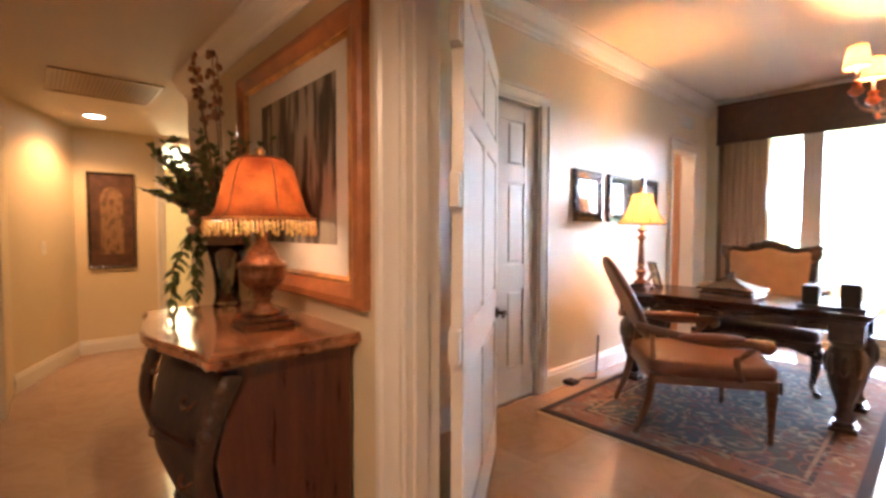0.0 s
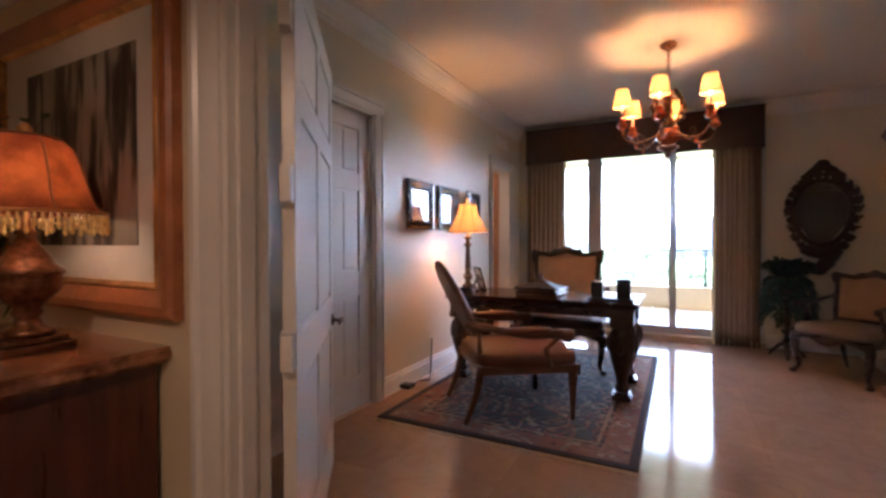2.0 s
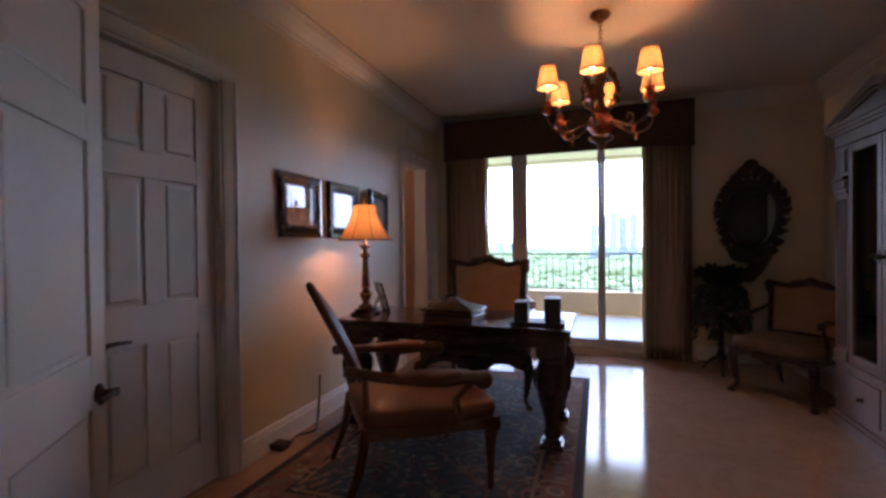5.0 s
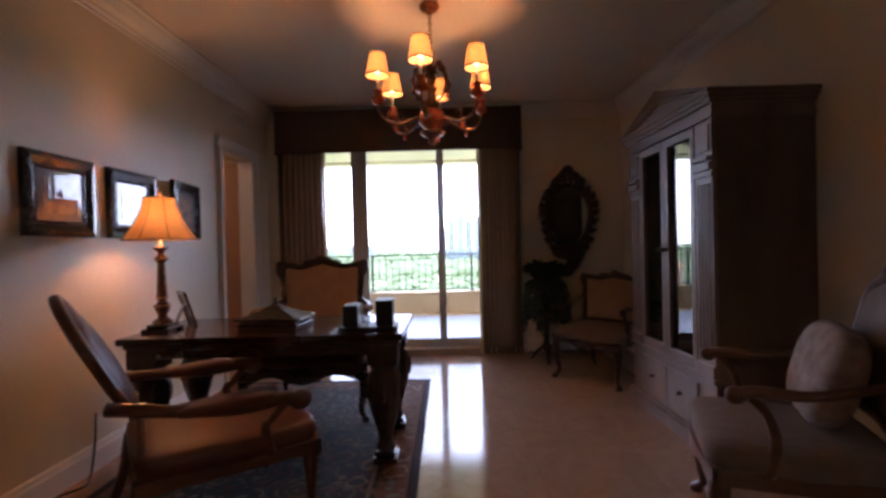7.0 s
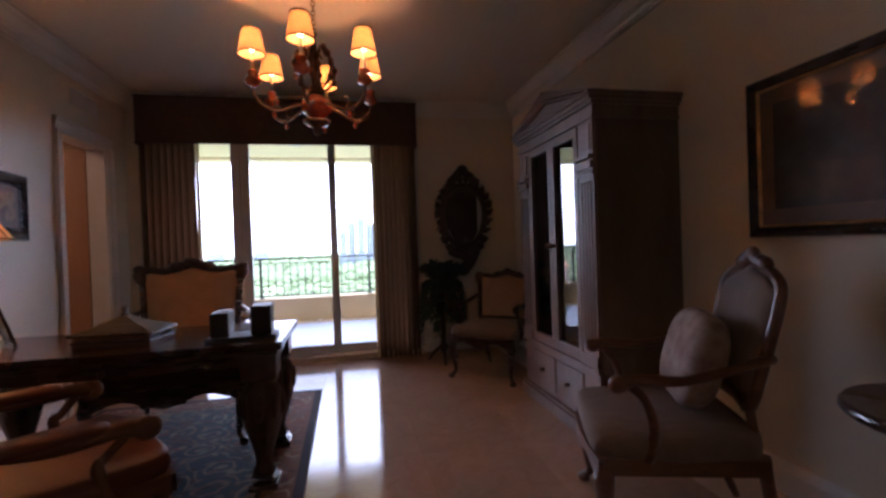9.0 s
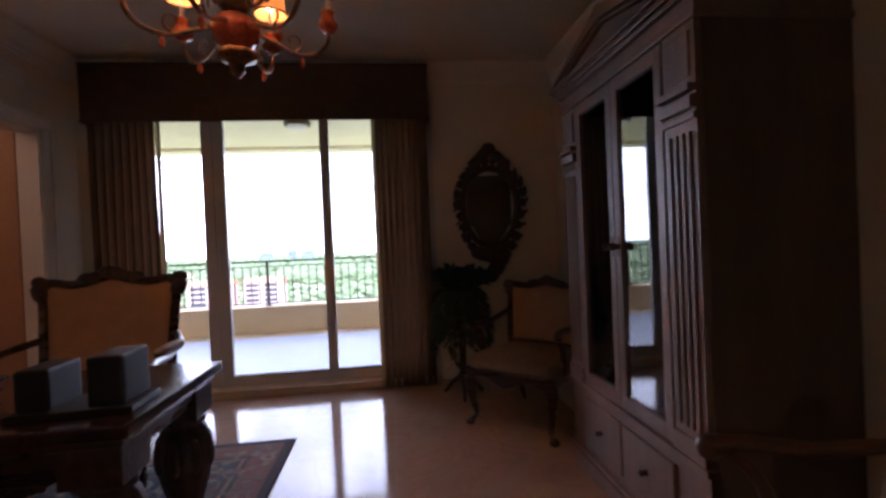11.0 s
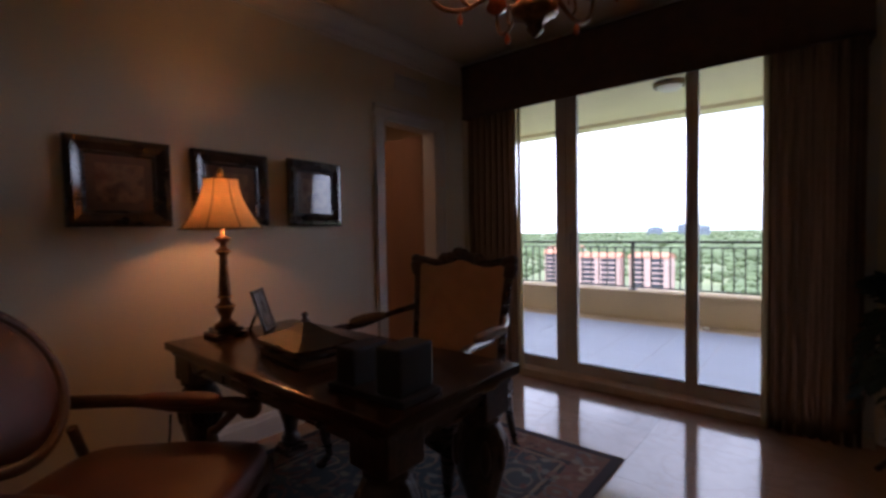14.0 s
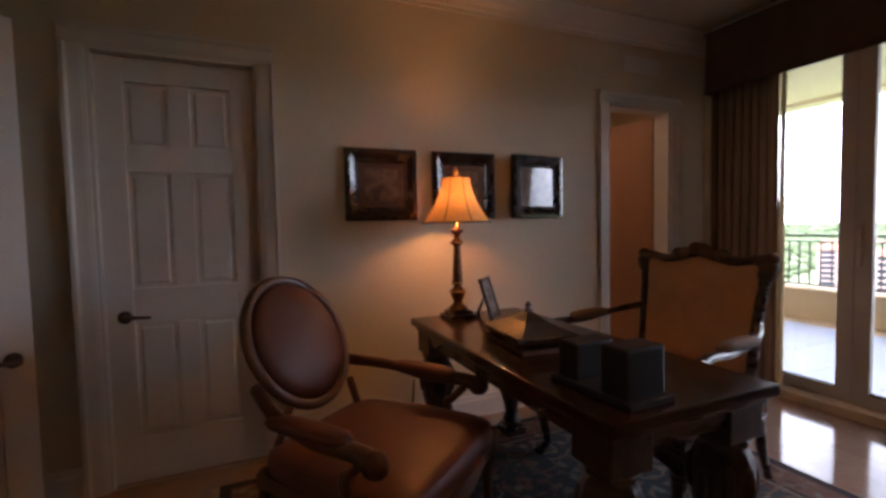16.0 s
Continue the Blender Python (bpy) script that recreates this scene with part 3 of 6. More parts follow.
for nm, (a, b) in (("trim_closet", CLOSET), ("trim_bath", BATH)):
    w = casing_bm(B(), lambda al, o, up: (o, al, up), a, b, DOOR_H)
    for y0, y1, z0, z1 in ((a - 0.001, a + 0.016, 0, DOOR_H), (b - 0.016, b + 0.001, 0, DOOR_H), (a, b, DOOR_H - 0.016, DOOR_H + 0.001)):
        bx(w, -0.139, y0, z0, 0.004, y1, z1)
    solid(nm, w, M_TRIM, "white painted door casing with stepped profile", "door casing", "structure")
w = casing_bm(B(), lambda al, o, up: (al, ENTRY0 - o, up), LEAF_X0, LEAF_X1, 2.262, 0.10)
casing_bm(w, lambda al, o, up: (al, ENTRY1 + o, up), LEAF_X0, LEAF_X1, 2.262, 0.10)
bx(w, LEAF_X0 - 0.002, ENTRY0, 0, LEAF_X0 + 0.02, ENTRY1, 2.28)
bx(w, LEAF_X0 + 0.02, ENTRY0 + 0.03, 0, LEAF_X0 + 0.032, ENTRY0 + 0.08, 2.25)
bx(w, LEAF_X1 - 0.02, ENTRY0, 0, LEAF_X1 + 0.002, ENTRY1, 2.28)
bx(w, LEAF_X0 + 0.02, ENTRY0, 2.262, LEAF_X1 - 0.02, ENTRY1, 2.282)
solid("trim_entry", w, M_TRIM, "white painted jamb and casing of the study doorway", "door casing", "structure").matrix_basis = HALL
w = casing_bm(B(), lambda al, o, up: (-4.0 + o, al, up), -5.22, -4.35, 2.30, 0.09)
solid("trim_far_door", w, M_TRIM, "white casing round the lit doorway", "door casing", "structure").matrix_basis = HALL


def panel_door(name, label, wd, ht, m, handle_x, lever=True, levers=(1,), thick=0.042, paint=None, flush=False):
    """A six-panel door; its hinge edge at x = 0, its faces at y = 0 and -thick."""
    d = thing(name, label, "door", m, kind="structure")
    st, mid = 0.115, 0.10
    rails = [(0, 0.24), (0.80, 0.98), (ht - 0.55, ht - 0.43), (ht - 0.12, ht)]
    core = B()
    bx(core, 0.004, -thick + 0.012, 0.012, wd - 0.004, -0.012, ht - 0.004)
    for x0, x1 in ((0, st), (wd - st, wd)):
        bx(core, x0, -thick, 0.008, x1, 0, ht, 0.003)
    for z0, z1 in rails:
        bx(core, st, -thick + 0.0004, max(z0, 0.008), wd - st, -0.0004, z1, 0.003)
    for (_, z0), (z1, _) in zip(rails, rails[1:]):
        bx(core, wd / 2 - mid / 2, -thick + 0.0008, z0, wd / 2 + mid / 2, -0.0008, z1, 0.003)
    if flush:
        core.free()
        core = bx(B(), 0.002, -thick, 0.008, wd - 0.002, 0, ht, 0.003)
    part("leaf", core, paint or M_TRIM, d)
    for (_, z0), (z1, _) in (() if flush else zip(rails, rails[1:])):
        for x0, x1 in ((st, wd / 2 - mid / 2), (wd / 2 + mid / 2, wd - st)):
            p = B()
            g = 0.018
            bx(p, x0 + g, -thick + 0.004, z0 + g, x1 - g, -0.004, z1 - g, 0.012)
            part("panel", p, M_TRIM, d)
    for side in levers:
        y = 0.0 if side > 0 else -thick
        h = B()
        turn = pose(handle_x, y, 0.84, -90 * side, 0, 0)
        lathe(h, [(0.032, -0.001), (0.032, 0.006), (0.026, 0.012), (0.012, 0.016), (0.011, 0.045), (0.015, 0.05), (0.015, 0.06), (0.006, 0.064)], 16, m=turn)
        if lever:
            away = 1 if handle_x < wd / 2 else -1
            tube(h, smooth_path([(handle_x, y + side * 0.052, 0.84), (handle_x + away * 0.05, y + side * 0.054, 0.843), (handle_x + away * 0.115, y + side * 0.048, 0.837)], 4), [0.011, 0.009, 0.007], 8)
        part("handle", h, M_BRASS, d, "dark bronze lever handle")
    return d


# closet door, shut, face a little back in its jamb; its lever on the hall side
panel_door("door_1", "white painted six-panel closet door, shut", CLOSET[1] - CLOSET[0] - 0.036, DOOR_H - 0.025,
           Matrix.Translation((-0.03, CLOSET[1] - 0.018, 0)) @ pose(0, 0, 0, 0, 0, -90), CLOSET[1] - CLOSET[0] - 0.036 - 0.075)
# bath door, swung open into the next room
panel_door("door_2", "plain tan flush wooden door, swung open behind its white jamb", BATH[1] - BATH[0] - 0.036, DOOR_H - 0.025,
           Matrix.Translation((-0.145, BATH[1] - 0.02, 0)) @ pose(0, 0, 0, 0, 0, 184), 0.64, paint=M_TANDOOR, flush=True)
# the study's leaf, thrown wide open, with dark hinges
ang = 126.0
entry = panel_door("door_3", "white painted six-panel door leaf, wide open", 1.23, 2.24,
                   HALL @ Matrix.Translation((0.938, -5.326, 0)) @ pose(0, 0, 0, 0, 0, ang), 1.16, levers=(-1,))
for z in (0.22, 0.94, 1.45, 1.97):
    h = B()
    bx(h, -0.050, -0.036, z - 0.055, 0.002, -0.002, z + 0.055, 0.002)
    lathe(h, [(0.007, z - 0.062), (0.007, z + 0.062)], 8, (-0.010, -0.004))
    part("hinge", h, M_TRIM, entry, "painted butt hinge")

# balcony door: stone threshold, frame, three glazed panels
win = thing("window_1", "wide three-panel sliding glass balcony door in a pale frame", "sliding door", kind="structure")
f = B()
bx(f, WIN[0], -0.002, 0.0, WIN[0] + 0.05, 0.16, WIN[2])
bx(f, WIN[1] - 0.05, -0.002, 0.0, WIN[1], 0.16, WIN[2])
bx(f, WIN[0] + 0.05, 0.0, WIN[2] - 0.05, WIN[1] - 0.05, 0.16, WIN[2])
part("window_frame", f, M_ALU, win)
f = B()
bx(f, WIN[0], -0.11, 0.0, WIN[1], 0.19, 0.062, 0.006)
part("threshold", f, M_SILL, win, "cream stone threshold")
for x0, x1, sl, sr, y in ((WIN[0] + 0.05, 1.024, 0.09, 0.088, 0.010), (1.025, 1.9345, 0.089, 0.0385, 0.012), (1.9355, WIN[1] - 0.05, 0.0395, 0.09, 0.012)):
    p = B()
    bx(p, x0, y, 0.063, x0 + sl, y + 0.045, WIN[2] - 0.05, 0.003)
    bx(p, x1 - sr, y, 0.063, x1, y + 0.045, WIN[2] - 0.05, 0.003)
    bx(p, x0 + sl, y + 0.001, 0.063, x1 - sr, y + 0.044, 0.143, 0.003)
    bx(p, x0 + sl, y + 0.001, WIN[2] - 0.14, x1 - sr, y + 0.044, WIN[2] - 0.05, 0.003)
    sp = part("sliding_panel", p, M_ALU, win)
    g = B()
    bx(g, x0 + sl, y + 0.019, 0.143, x1 - sr, y + 0.025, WIN[2] - 0.14)
    part("pane", g, M_PANE, sp)
    g = B()
    bx(g, x0 + sl, y + 0.014, 0.1435, x1 - sr, y + 0.030, 0.153)
    part("gasket", g, M_BLACKBOX, sp, "dark rubber gasket under the glass")
g = B()
bx(g, 1.044, -0.018, 0.95, 1.069, 0.012, 1.20, 0.006)
part("pull_handle", g, M_ALU, win, "pale metal pull handle")

# ---------------------------------------------------------------- balcony
f = B()
bx(f, -6, 0.2, -0.25, 10, 3.00, 0.028)
solid("balcony_floor", f, M_GROUT, "pale grey tiled balcony floor", "balcony floor", "structure")
f = B()
bx(f, -6, 2.71, 0.02, 10, 2.97, 0.385, 0.015)
bx(f, -6, 2.67, 0.36, 10, 3.01, 0.40, 0.01)
solid("balcony_parapet", f, M_STUCCO, "low cream stucco parapet with flat cap", "parapet", "structure")
f = B()
bx(f, -6, 0.2, 2.68, 10, 3.10, 2.95)
bx(f, -6, 2.80, 2.633, 10, 3.10, 2.69)
solid("balcony_ceiling", f, M_SOFFIT, "cream plaster balcony ceiling with dropped edge", "ceiling", "structure")
f = B()
bx(f, -6, 0.0, 0, -0.15, 0.2, 2.95)
bx(f, RIGHT + 0.15, 0.0, 0, 10, 0.2, 2.95)
bx(f, -0.15, 0.0, CEIL, RIGHT + 0.15, 0.2, 2.95)
solid("wall_outside", f, M_STUCCO, "cream stucco outer wall of the building", "wall", "structure")
rail = thing("railing", "dark green-black iron railing with thin balusters on the parapet", "railing", Matrix.Translation((0.69, 2.82, 0.40)))
for z, r in ((0.639, 0.021), (0.569, 0.011), (0.04, 0.013)):
    f = B()
    bx(f, -6.6, -r, z - r * 0.7, 9.0, r, z + r * 0.7, 0.003)
    part("rail", f, M_IRON, rail)
post_me = None
for k in range(-4, 6):
    f = B()
    bx(f, -0.019, -0.019, 0, 0.019, 0.019, 0.625)
    bx(f, -0.05, -0.05, 0, 0.05, 0.05, 0.012)
    o = part("post", f, M_IRON, rail)
    o.location = (k * 1.725, 0, 0)
f = B()
bx(f, -0.0075, -0.0075, 0.04, 0.0075, 0.0075, 0.575)
bal = part("baluster", f, M_IRON, rail)
bal.location = (-4 * 1.725 + 0.115, 0, 0)
for k in range(-60, 75):
    if k % 15 and not (k == -59):
        o = bal.copy()
        scene.collection.objects.link(o)
        o.location = (k * 0.115, 0, 0)
lampb = thing("balcony_light", "round flush ceiling light with pale rim on the balcony", "ceiling light", Matrix.Translation((1.44, 1.53, 2.68)))
f = B()
lathe(f, [(0.15, 0.0), (0.155, -0.02), (0.15, -0.045), (0.12, -0.05), (0.118, -0.03)][::-1], 28)
part("rim", f, M_BRASS, lampb, "dark metal rim")
f = B()
lathe(f, [(0.115, -0.03), (0.112, -0.06), (0.08, -0.082), (0.02, -0.09)][::-1], 24)
part("diffuser", f, M_TRIM, lampb)
f = B()
lathe(f, [(0.04, 0.028), (0.04, 0.045), (0.03, 0.055), (0.012, 0.058)], 12, (1.60, 2.52))
solid("deck_drain_cap", f, M_TRIM, "small white cap on the balcony floor", "drain cap")

# ---------------------------------------------------------------- land and buildings far below
GZ = -46.0
f = B()
vs = [f.verts.new(v) for v in ((-4600, -300, GZ), (4600, -300, GZ), (4600, 4700, GZ), (-4600, 4700, GZ))]
f.faces.new(vs)
solid("ground", f, M_GROUND, "flat green wooded land reaching the horizon", "ground", "structure")


def canopy(name, label, count, near, far, spread, rmin, rmax, seed):
    rng = np.random.default_rng(seed)
    tmp = B()
    bmesh.ops.create_icosphere(tmp, subdivisions=2, radius=1)
    base = np.array([v.co[:] for v in tmp.verts])
    tri = np.array([[v.index for v in q.verts] for q in tmp.faces])
    tmp.free()
    keep = base[:, 2] > -2
    vs, fs = [], []
    done = 0
    while done < count:
        y = near + (far - near) * rng.random() ** 1.6
        x = (rng.random() * 2 - 1) * spread * (y + 60)
        if -215 < x < -50 and 235 < y < 420:
            continue
        r = rmin + (rmax - rmin) * rng.random()
        b = base * (1 + 0.28 * (rng.random((len(base), 1)) - 0.5)) * np.array([r, r, r * 0.75])
        fs.append(tri + done * len(base))
        vs.append(b + np.array([x, y, GZ + r * (0.3 + 0.5 * rng.random())]))
        done += 1
    me = bpy.data.meshes.new(name)
    me.from_pydata(np.concatenate(vs).tolist(), [], np.concatenate(fs).tolist())
    me.materials.append(M_CANOPY)
    return tagged(new(name, me), label, "trees", "", "stuff")


canopy("tree_canopy", "dense green tree crowns covering the land below", 4200, 90, 750, 0.9, 2.2, 5.0, 5)
canopy("far_tree_canopy", "far woods merging into a green haze", 3200, 650, 3200, 0.75, 5.0, 13.0, 6)


def apartment_block(name, label, x, y, turn, wd, dp, floors, bays, wall_m, tall=3.3):
    """Storeyed block: wall, cornice, pitched roof caps, and a dark recessed loggia with slab edge in every bay."""
    h = thing(name, label, "building", Matrix.Translation((x, y, GZ)) @ pose(0, 0, 0, 0, 0, turn))
    hh = floors * tall
    bm_ = B()
    bx(bm_, -wd / 2, 0, 0, wd / 2, dp, hh)
    part("wall", bm_, wall_m, h)
    bm_ = B()
    bx(bm_, -wd / 2 - 0.8, -0.8, hh, wd / 2 + 0.8, dp + 0.8, hh + 0.7)
    prism(bm_, [(-0.8, hh + 0.7), (dp + 0.8, hh + 0.7), (dp / 2, hh + 3.4)], lambda u, v, d: (d, u, v), -wd / 2 - 0.6, wd / 2 + 0.6)
    part("roof", bm_, M_ROOFTILE, h, "terracotta tiled roof")
    win_b = B()
    bw = wd / bays
    bx(win_b, -bw * 0.34, -0.25, 0.5, bw * 0.34, 0.10, tall - 0.35)
    first = part("window", win_b, M_FARGLASS, h)
    slab_b = B()
    bx(slab_b, -bw * 0.36, -0.9, 0.0, bw * 0.36, -0.01, 0.8)
    slab1 = part("balcony", slab_b, wall_m, h)
    for i in range(bays):
        for j in range(floors):
            place = (-wd / 2 + bw * (i + 0.5), 0, j * tall)
            if i == 0 and j == 0:
                first.location = slab1.location = place
                continue
            for src in (first, slab1):
                o = src.copy()
                scene.collection.objects.link(o)
                o.location = place
    return h


apartment_block("apartment_building", "pink stucco apartment block with dark loggias and tiled roof", -113, 300, 6, 27, 16, 8, 2, M_PINK)
apartment_block("apartment_building", "pink stucco apartment wing set further back", -84, 310, -4, 24, 16, 8, 2, M_PINK)
apartment_block("apartment_building", "longer pink apartment block behind its neighbours", -158, 335, 22, 22, 16, 8, 2, M_PINK)
apartment_block("house_block", "low white and pink building among trees", -330, 720, 10, 60, 20, 4, 8, M_WHITEBLDG)
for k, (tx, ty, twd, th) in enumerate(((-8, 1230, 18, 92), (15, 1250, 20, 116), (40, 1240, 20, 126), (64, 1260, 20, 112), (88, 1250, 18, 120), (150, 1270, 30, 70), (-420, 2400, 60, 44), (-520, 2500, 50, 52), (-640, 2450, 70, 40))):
    t_ = thing("tower", "high-rise tower on the horizon, blue-grey haze put into its colour", "tower", Matrix.Translation((tx, ty, GZ)), "far towers")
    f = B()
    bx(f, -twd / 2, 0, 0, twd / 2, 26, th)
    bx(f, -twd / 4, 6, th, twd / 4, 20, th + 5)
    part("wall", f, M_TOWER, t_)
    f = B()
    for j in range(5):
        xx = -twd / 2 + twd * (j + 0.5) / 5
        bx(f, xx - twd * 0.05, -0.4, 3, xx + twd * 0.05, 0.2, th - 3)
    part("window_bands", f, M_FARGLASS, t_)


# ---------------------------------------------------------------- window dressing
def pleated(bm, x0, x1, z0, z1, y, folds, depth, seed, flare=0.0):
    rng = random.Random(seed)
    ph = [rng.uniform(0, 6.28) for _ in range(3)]

    def fn(u, v):
        z = z0 + (z1 - z0) * v
        x = x0 + (x1 - x0) * u + flare * (1 - v) ** 2 * (0.5 - u)
        s = math.sin(2 * math.pi * folds * u + ph[0] + 0.5 * math.sin(3 * u + ph[1]))
        k = depth * (0.75 + 0.25 * math.sin(9 * u + ph[2])) * (0.7 + 0.3 * (1 - v))
        return (x + 0.012 * math.sin(4 * math.pi * folds * u), y + k * s + 0.008 * math.sin(5 * v + 7 * u), z)
    return sheet(bm, fn, folds * 10, 14, 0.004)


for x0, x1, edge, lab in ((0.165, 0.65, (0.645, 0.685), "gold-brown pleated silk curtain drawn to the corner side"), (2.375, 2.80, (2.34, 2.38), "gold-brown pleated silk curtain hanging to the floor")):
    c = thing("curtain", lab, "curtain", group="balcony door curtains")
    part("panel", pleated(B(), x0, x1, 0.008, 2.30, -0.135, 8, 0.038, int(x0 * 100)), M_CURTAIN, c)
    part("lining", pleated(B(), edge[0], edge[1], 0.010, 2.30, -0.115, 1, 0.02, 3), M_LINING, c, "pale gold lining edge")
v = thing("valance", "dark brown upholstered box valance with corded edges over the curtains", "valance")
f = B()
bx(f, 0.172, -0.235, 2.22, 2.82, -0.20, 2.665, 0.008)
part("front_board", f, M_VALANCE, v)
for xa, xb in ((0.172, 0.202), (2.79, 2.82)):
    f = B()
    bx(f, xa, -0.1995, 2.22, xb, 0.002, 2.665, 0.006)
    part("return", f, M_VALANCE, v)
f = B()
bx(f, 0.203, -0.1995, 2.64, 2.789, 0.002, 2.663)
part("top_board", f, M_VALANCE, v)
for z in (2.223, 2.662):
    f = B()
    tube(f, [(0.170, -0.12, z), (0.170, -0.237, z), (0.6, -0.238, z), (1.5, -0.238, z), (2.4, -0.238, z), (2.822, -0.237, z), (2.822, -0.12, z)], 0.007, 6)
    part("cord", f, M_VALANCE, v)
f = B()
tube(f, [(0.204, -0.135, 2.345), (2.788, -0.135, 2.345)], 0.014, 10)
part("curtain_rod", f, M_BRASS, v)

# ---------------------------------------------------------------- chandelier
ch = thing("chandelier", "bronze six-arm chandelier with small amber pleated shades", "chandelier", Matrix.Translation((*CHANDELIER, -0.0925)) @ Matrix.Diagonal((1, 1, 1.03, 1)))
f = B()
lathe(f, [(0.0, 2.75), (0.062, 2.7495), (0.066, 2.735), (0.05, 2.715), (0.02, 2.70), (0.010, 2.69)][::-1], 24)
part("ceiling_canopy", f, M_BRONZE, ch)
for k in range(9):
    f = B()
    a = radians(90 * (k % 2))
    cz = 2.682 - k * 0.026
    tube(f, [(0.011 * math.cos(t) * math.cos(a), 0.011 * math.cos(t) * math.sin(a), cz + 0.019 * math.sin(t)) for t in np.linspace(0, 2 * math.pi, 12, endpoint=False)], 0.0035, 6, closed=True)
    part("chain_link", f, M_BRONZE, ch)
f = B()
lathe(f, [(0.008, 2.47), (0.02, 2.46), (0.012, 2.44), (0.016, 2.36), (0.03, 2.33), (0.016, 2.30), (0.014, 2.20), (0.03, 2.17), (0.055, 2.13), (0.036, 2.11)][::-1], 18)
part("stem", f, M_BRONZE, ch)
f = B()
lathe(f, [(0.03, 2.112), (0.07, 2.085), (0.085, 2.05), (0.078, 2.015), (0.05, 1.985), (0.028, 1.975)][::-1], 24, flute=12, depth=0.04)
part("bowl", f, M_AMBER, ch, "amber cut-glass bowl")
f = B()
lathe(f, [(0.03, 1.976), (0.075, 1.965), (0.07, 1.945), (0.035, 1.93), (0.022, 1.91), (0.028, 1.90), (0.014, 1.885), (0.003, 1.875)][::-1], 20, flute=8, depth=0.06)
part("finial", f, M_BRONZE, ch)
for k in range(6):
    a = radians(-98 + 60 * k)
    ca, sa = math.cos(a), math.sin(a)

    def at(r, z, off=0.0):
        return (r * ca - off * sa, r * sa + off * ca, z)
    f = B()
    tube(f, smooth_path([at(0.05, 2.06), at(0.13, 2.03), at(0.22, 1.995), at(0.30, 2.01), at(0.345, 2.06), at(0.35, 2.105)], 5), [0.011, 0.008, 0.009, 0.007], 8)
    tube(f, smooth_path([at(0.20, 1.995), at(0.235, 2.03), at(0.225, 2.065), at(0.195, 2.062), at(0.195, 2.035)], 4), [0.006, 0.003], 6)
    arm = part("arm", f, M_BRONZE, ch)
    f = B()
    lathe(f, [(0.01, 2.10), (0.034, 2.115), (0.04, 2.135), (0.028, 2.15), (0.022, 2.17), (0.03, 2.185), (0.012, 2.195)], 14, at(0.35, 0)[:2], flute=7, depth=0.1)
    part("drip_cup", f, M_AMBER, arm, "red-amber glass cup")
    f = B()
    lathe(f, [(0.0105, 2.19), (0.0105, 2.285)], 10, at(0.35, 0)[:2])
    part("candle_sleeve", f, M_MATBOARD, arm)
    f = B()
    lathe(f, [(0.008, 2.286), (0.016, 2.305), (0.017, 2.325), (0.008, 2.352), (0.002, 2.362)], 10, at(0.35, 0)[:2])
    part("bulb", f, M_BULB, arm)
    f = B()
    cx, cy = at(0.35, 0)[:2]
    rings = []
    for r, z in ((0.072, 2.272), (0.064, 2.315), (0.056, 2.36), (0.047, 2.405)):
        rings.append([f.verts.new((cx + r * (1 + 0.012 * (i % 2)) * math.cos(2 * math.pi * i / 40), cy + r * (1 + 0.012 * (i % 2)) * math.sin(2 * math.pi * i / 40), z)) for i in range(40)])
    for p, q in zip(rings, rings[1:]):
        for i in range(40):
            f.faces.new((p[i], p[(i + 1) % 40], q[(i + 1) % 40], q[i]))
    sh = part("shade", f, M_SHADE, ch, "pleated amber silk shade with dark rims")
    for r, z in ((0.073, 2.274), (0.048, 2.404)):
        f = B()
        tube(f, [(cx + r * math.cos(t), cy + r * math.sin(t), z) for t in np.linspace(0, 2 * math.pi, 28, endpoint=False)], 0.0045, 6, closed=True)
        part("trim", f, M_SHADETRIM, sh)
    # leafy upper scroll and a hanging drop
    f = B()
    tube(f, smooth_path([at(0.02, 2.13), at(0.09, 2.17), at(0.12, 2.25), at(0.10, 2.34), at(0.05, 2.385), at(0.03, 2.35), at(0.05, 2.32)], 5), [0.007, 0.008, 0.006, 0.004], 6)
    for q, zz in ((0.115, 2.20), (0.122, 2.27), (0.10, 2.33), (0.07, 2.37)):
        blob(f, at(q, zz), (0.018, 0.018, 0.024), 1.2, 1.2, 8, 6)
    part("scroll", f, M_BRONZE, ch)
    f = B()
    lathe(f, [(0.002, 1.945), (0.010, 1.955), (0.012, 1.968), (0.004, 1.985), (0.002, 1.995)], 8, at(0.24, 0)[:2])
    part("crystal_drop", f, M_AMBER, ch)


# ---------------------------------------------------------------- lamps on desk and chest
def ring(bm, cx, cy, r, z, t, seg=36):
    return tube(bm, [(cx + r * math.cos(a), cy + r * math.sin(a), z) for a in np.linspace(0, 2 * math.pi, seg, endpoint=False)], t, 6, closed=True)


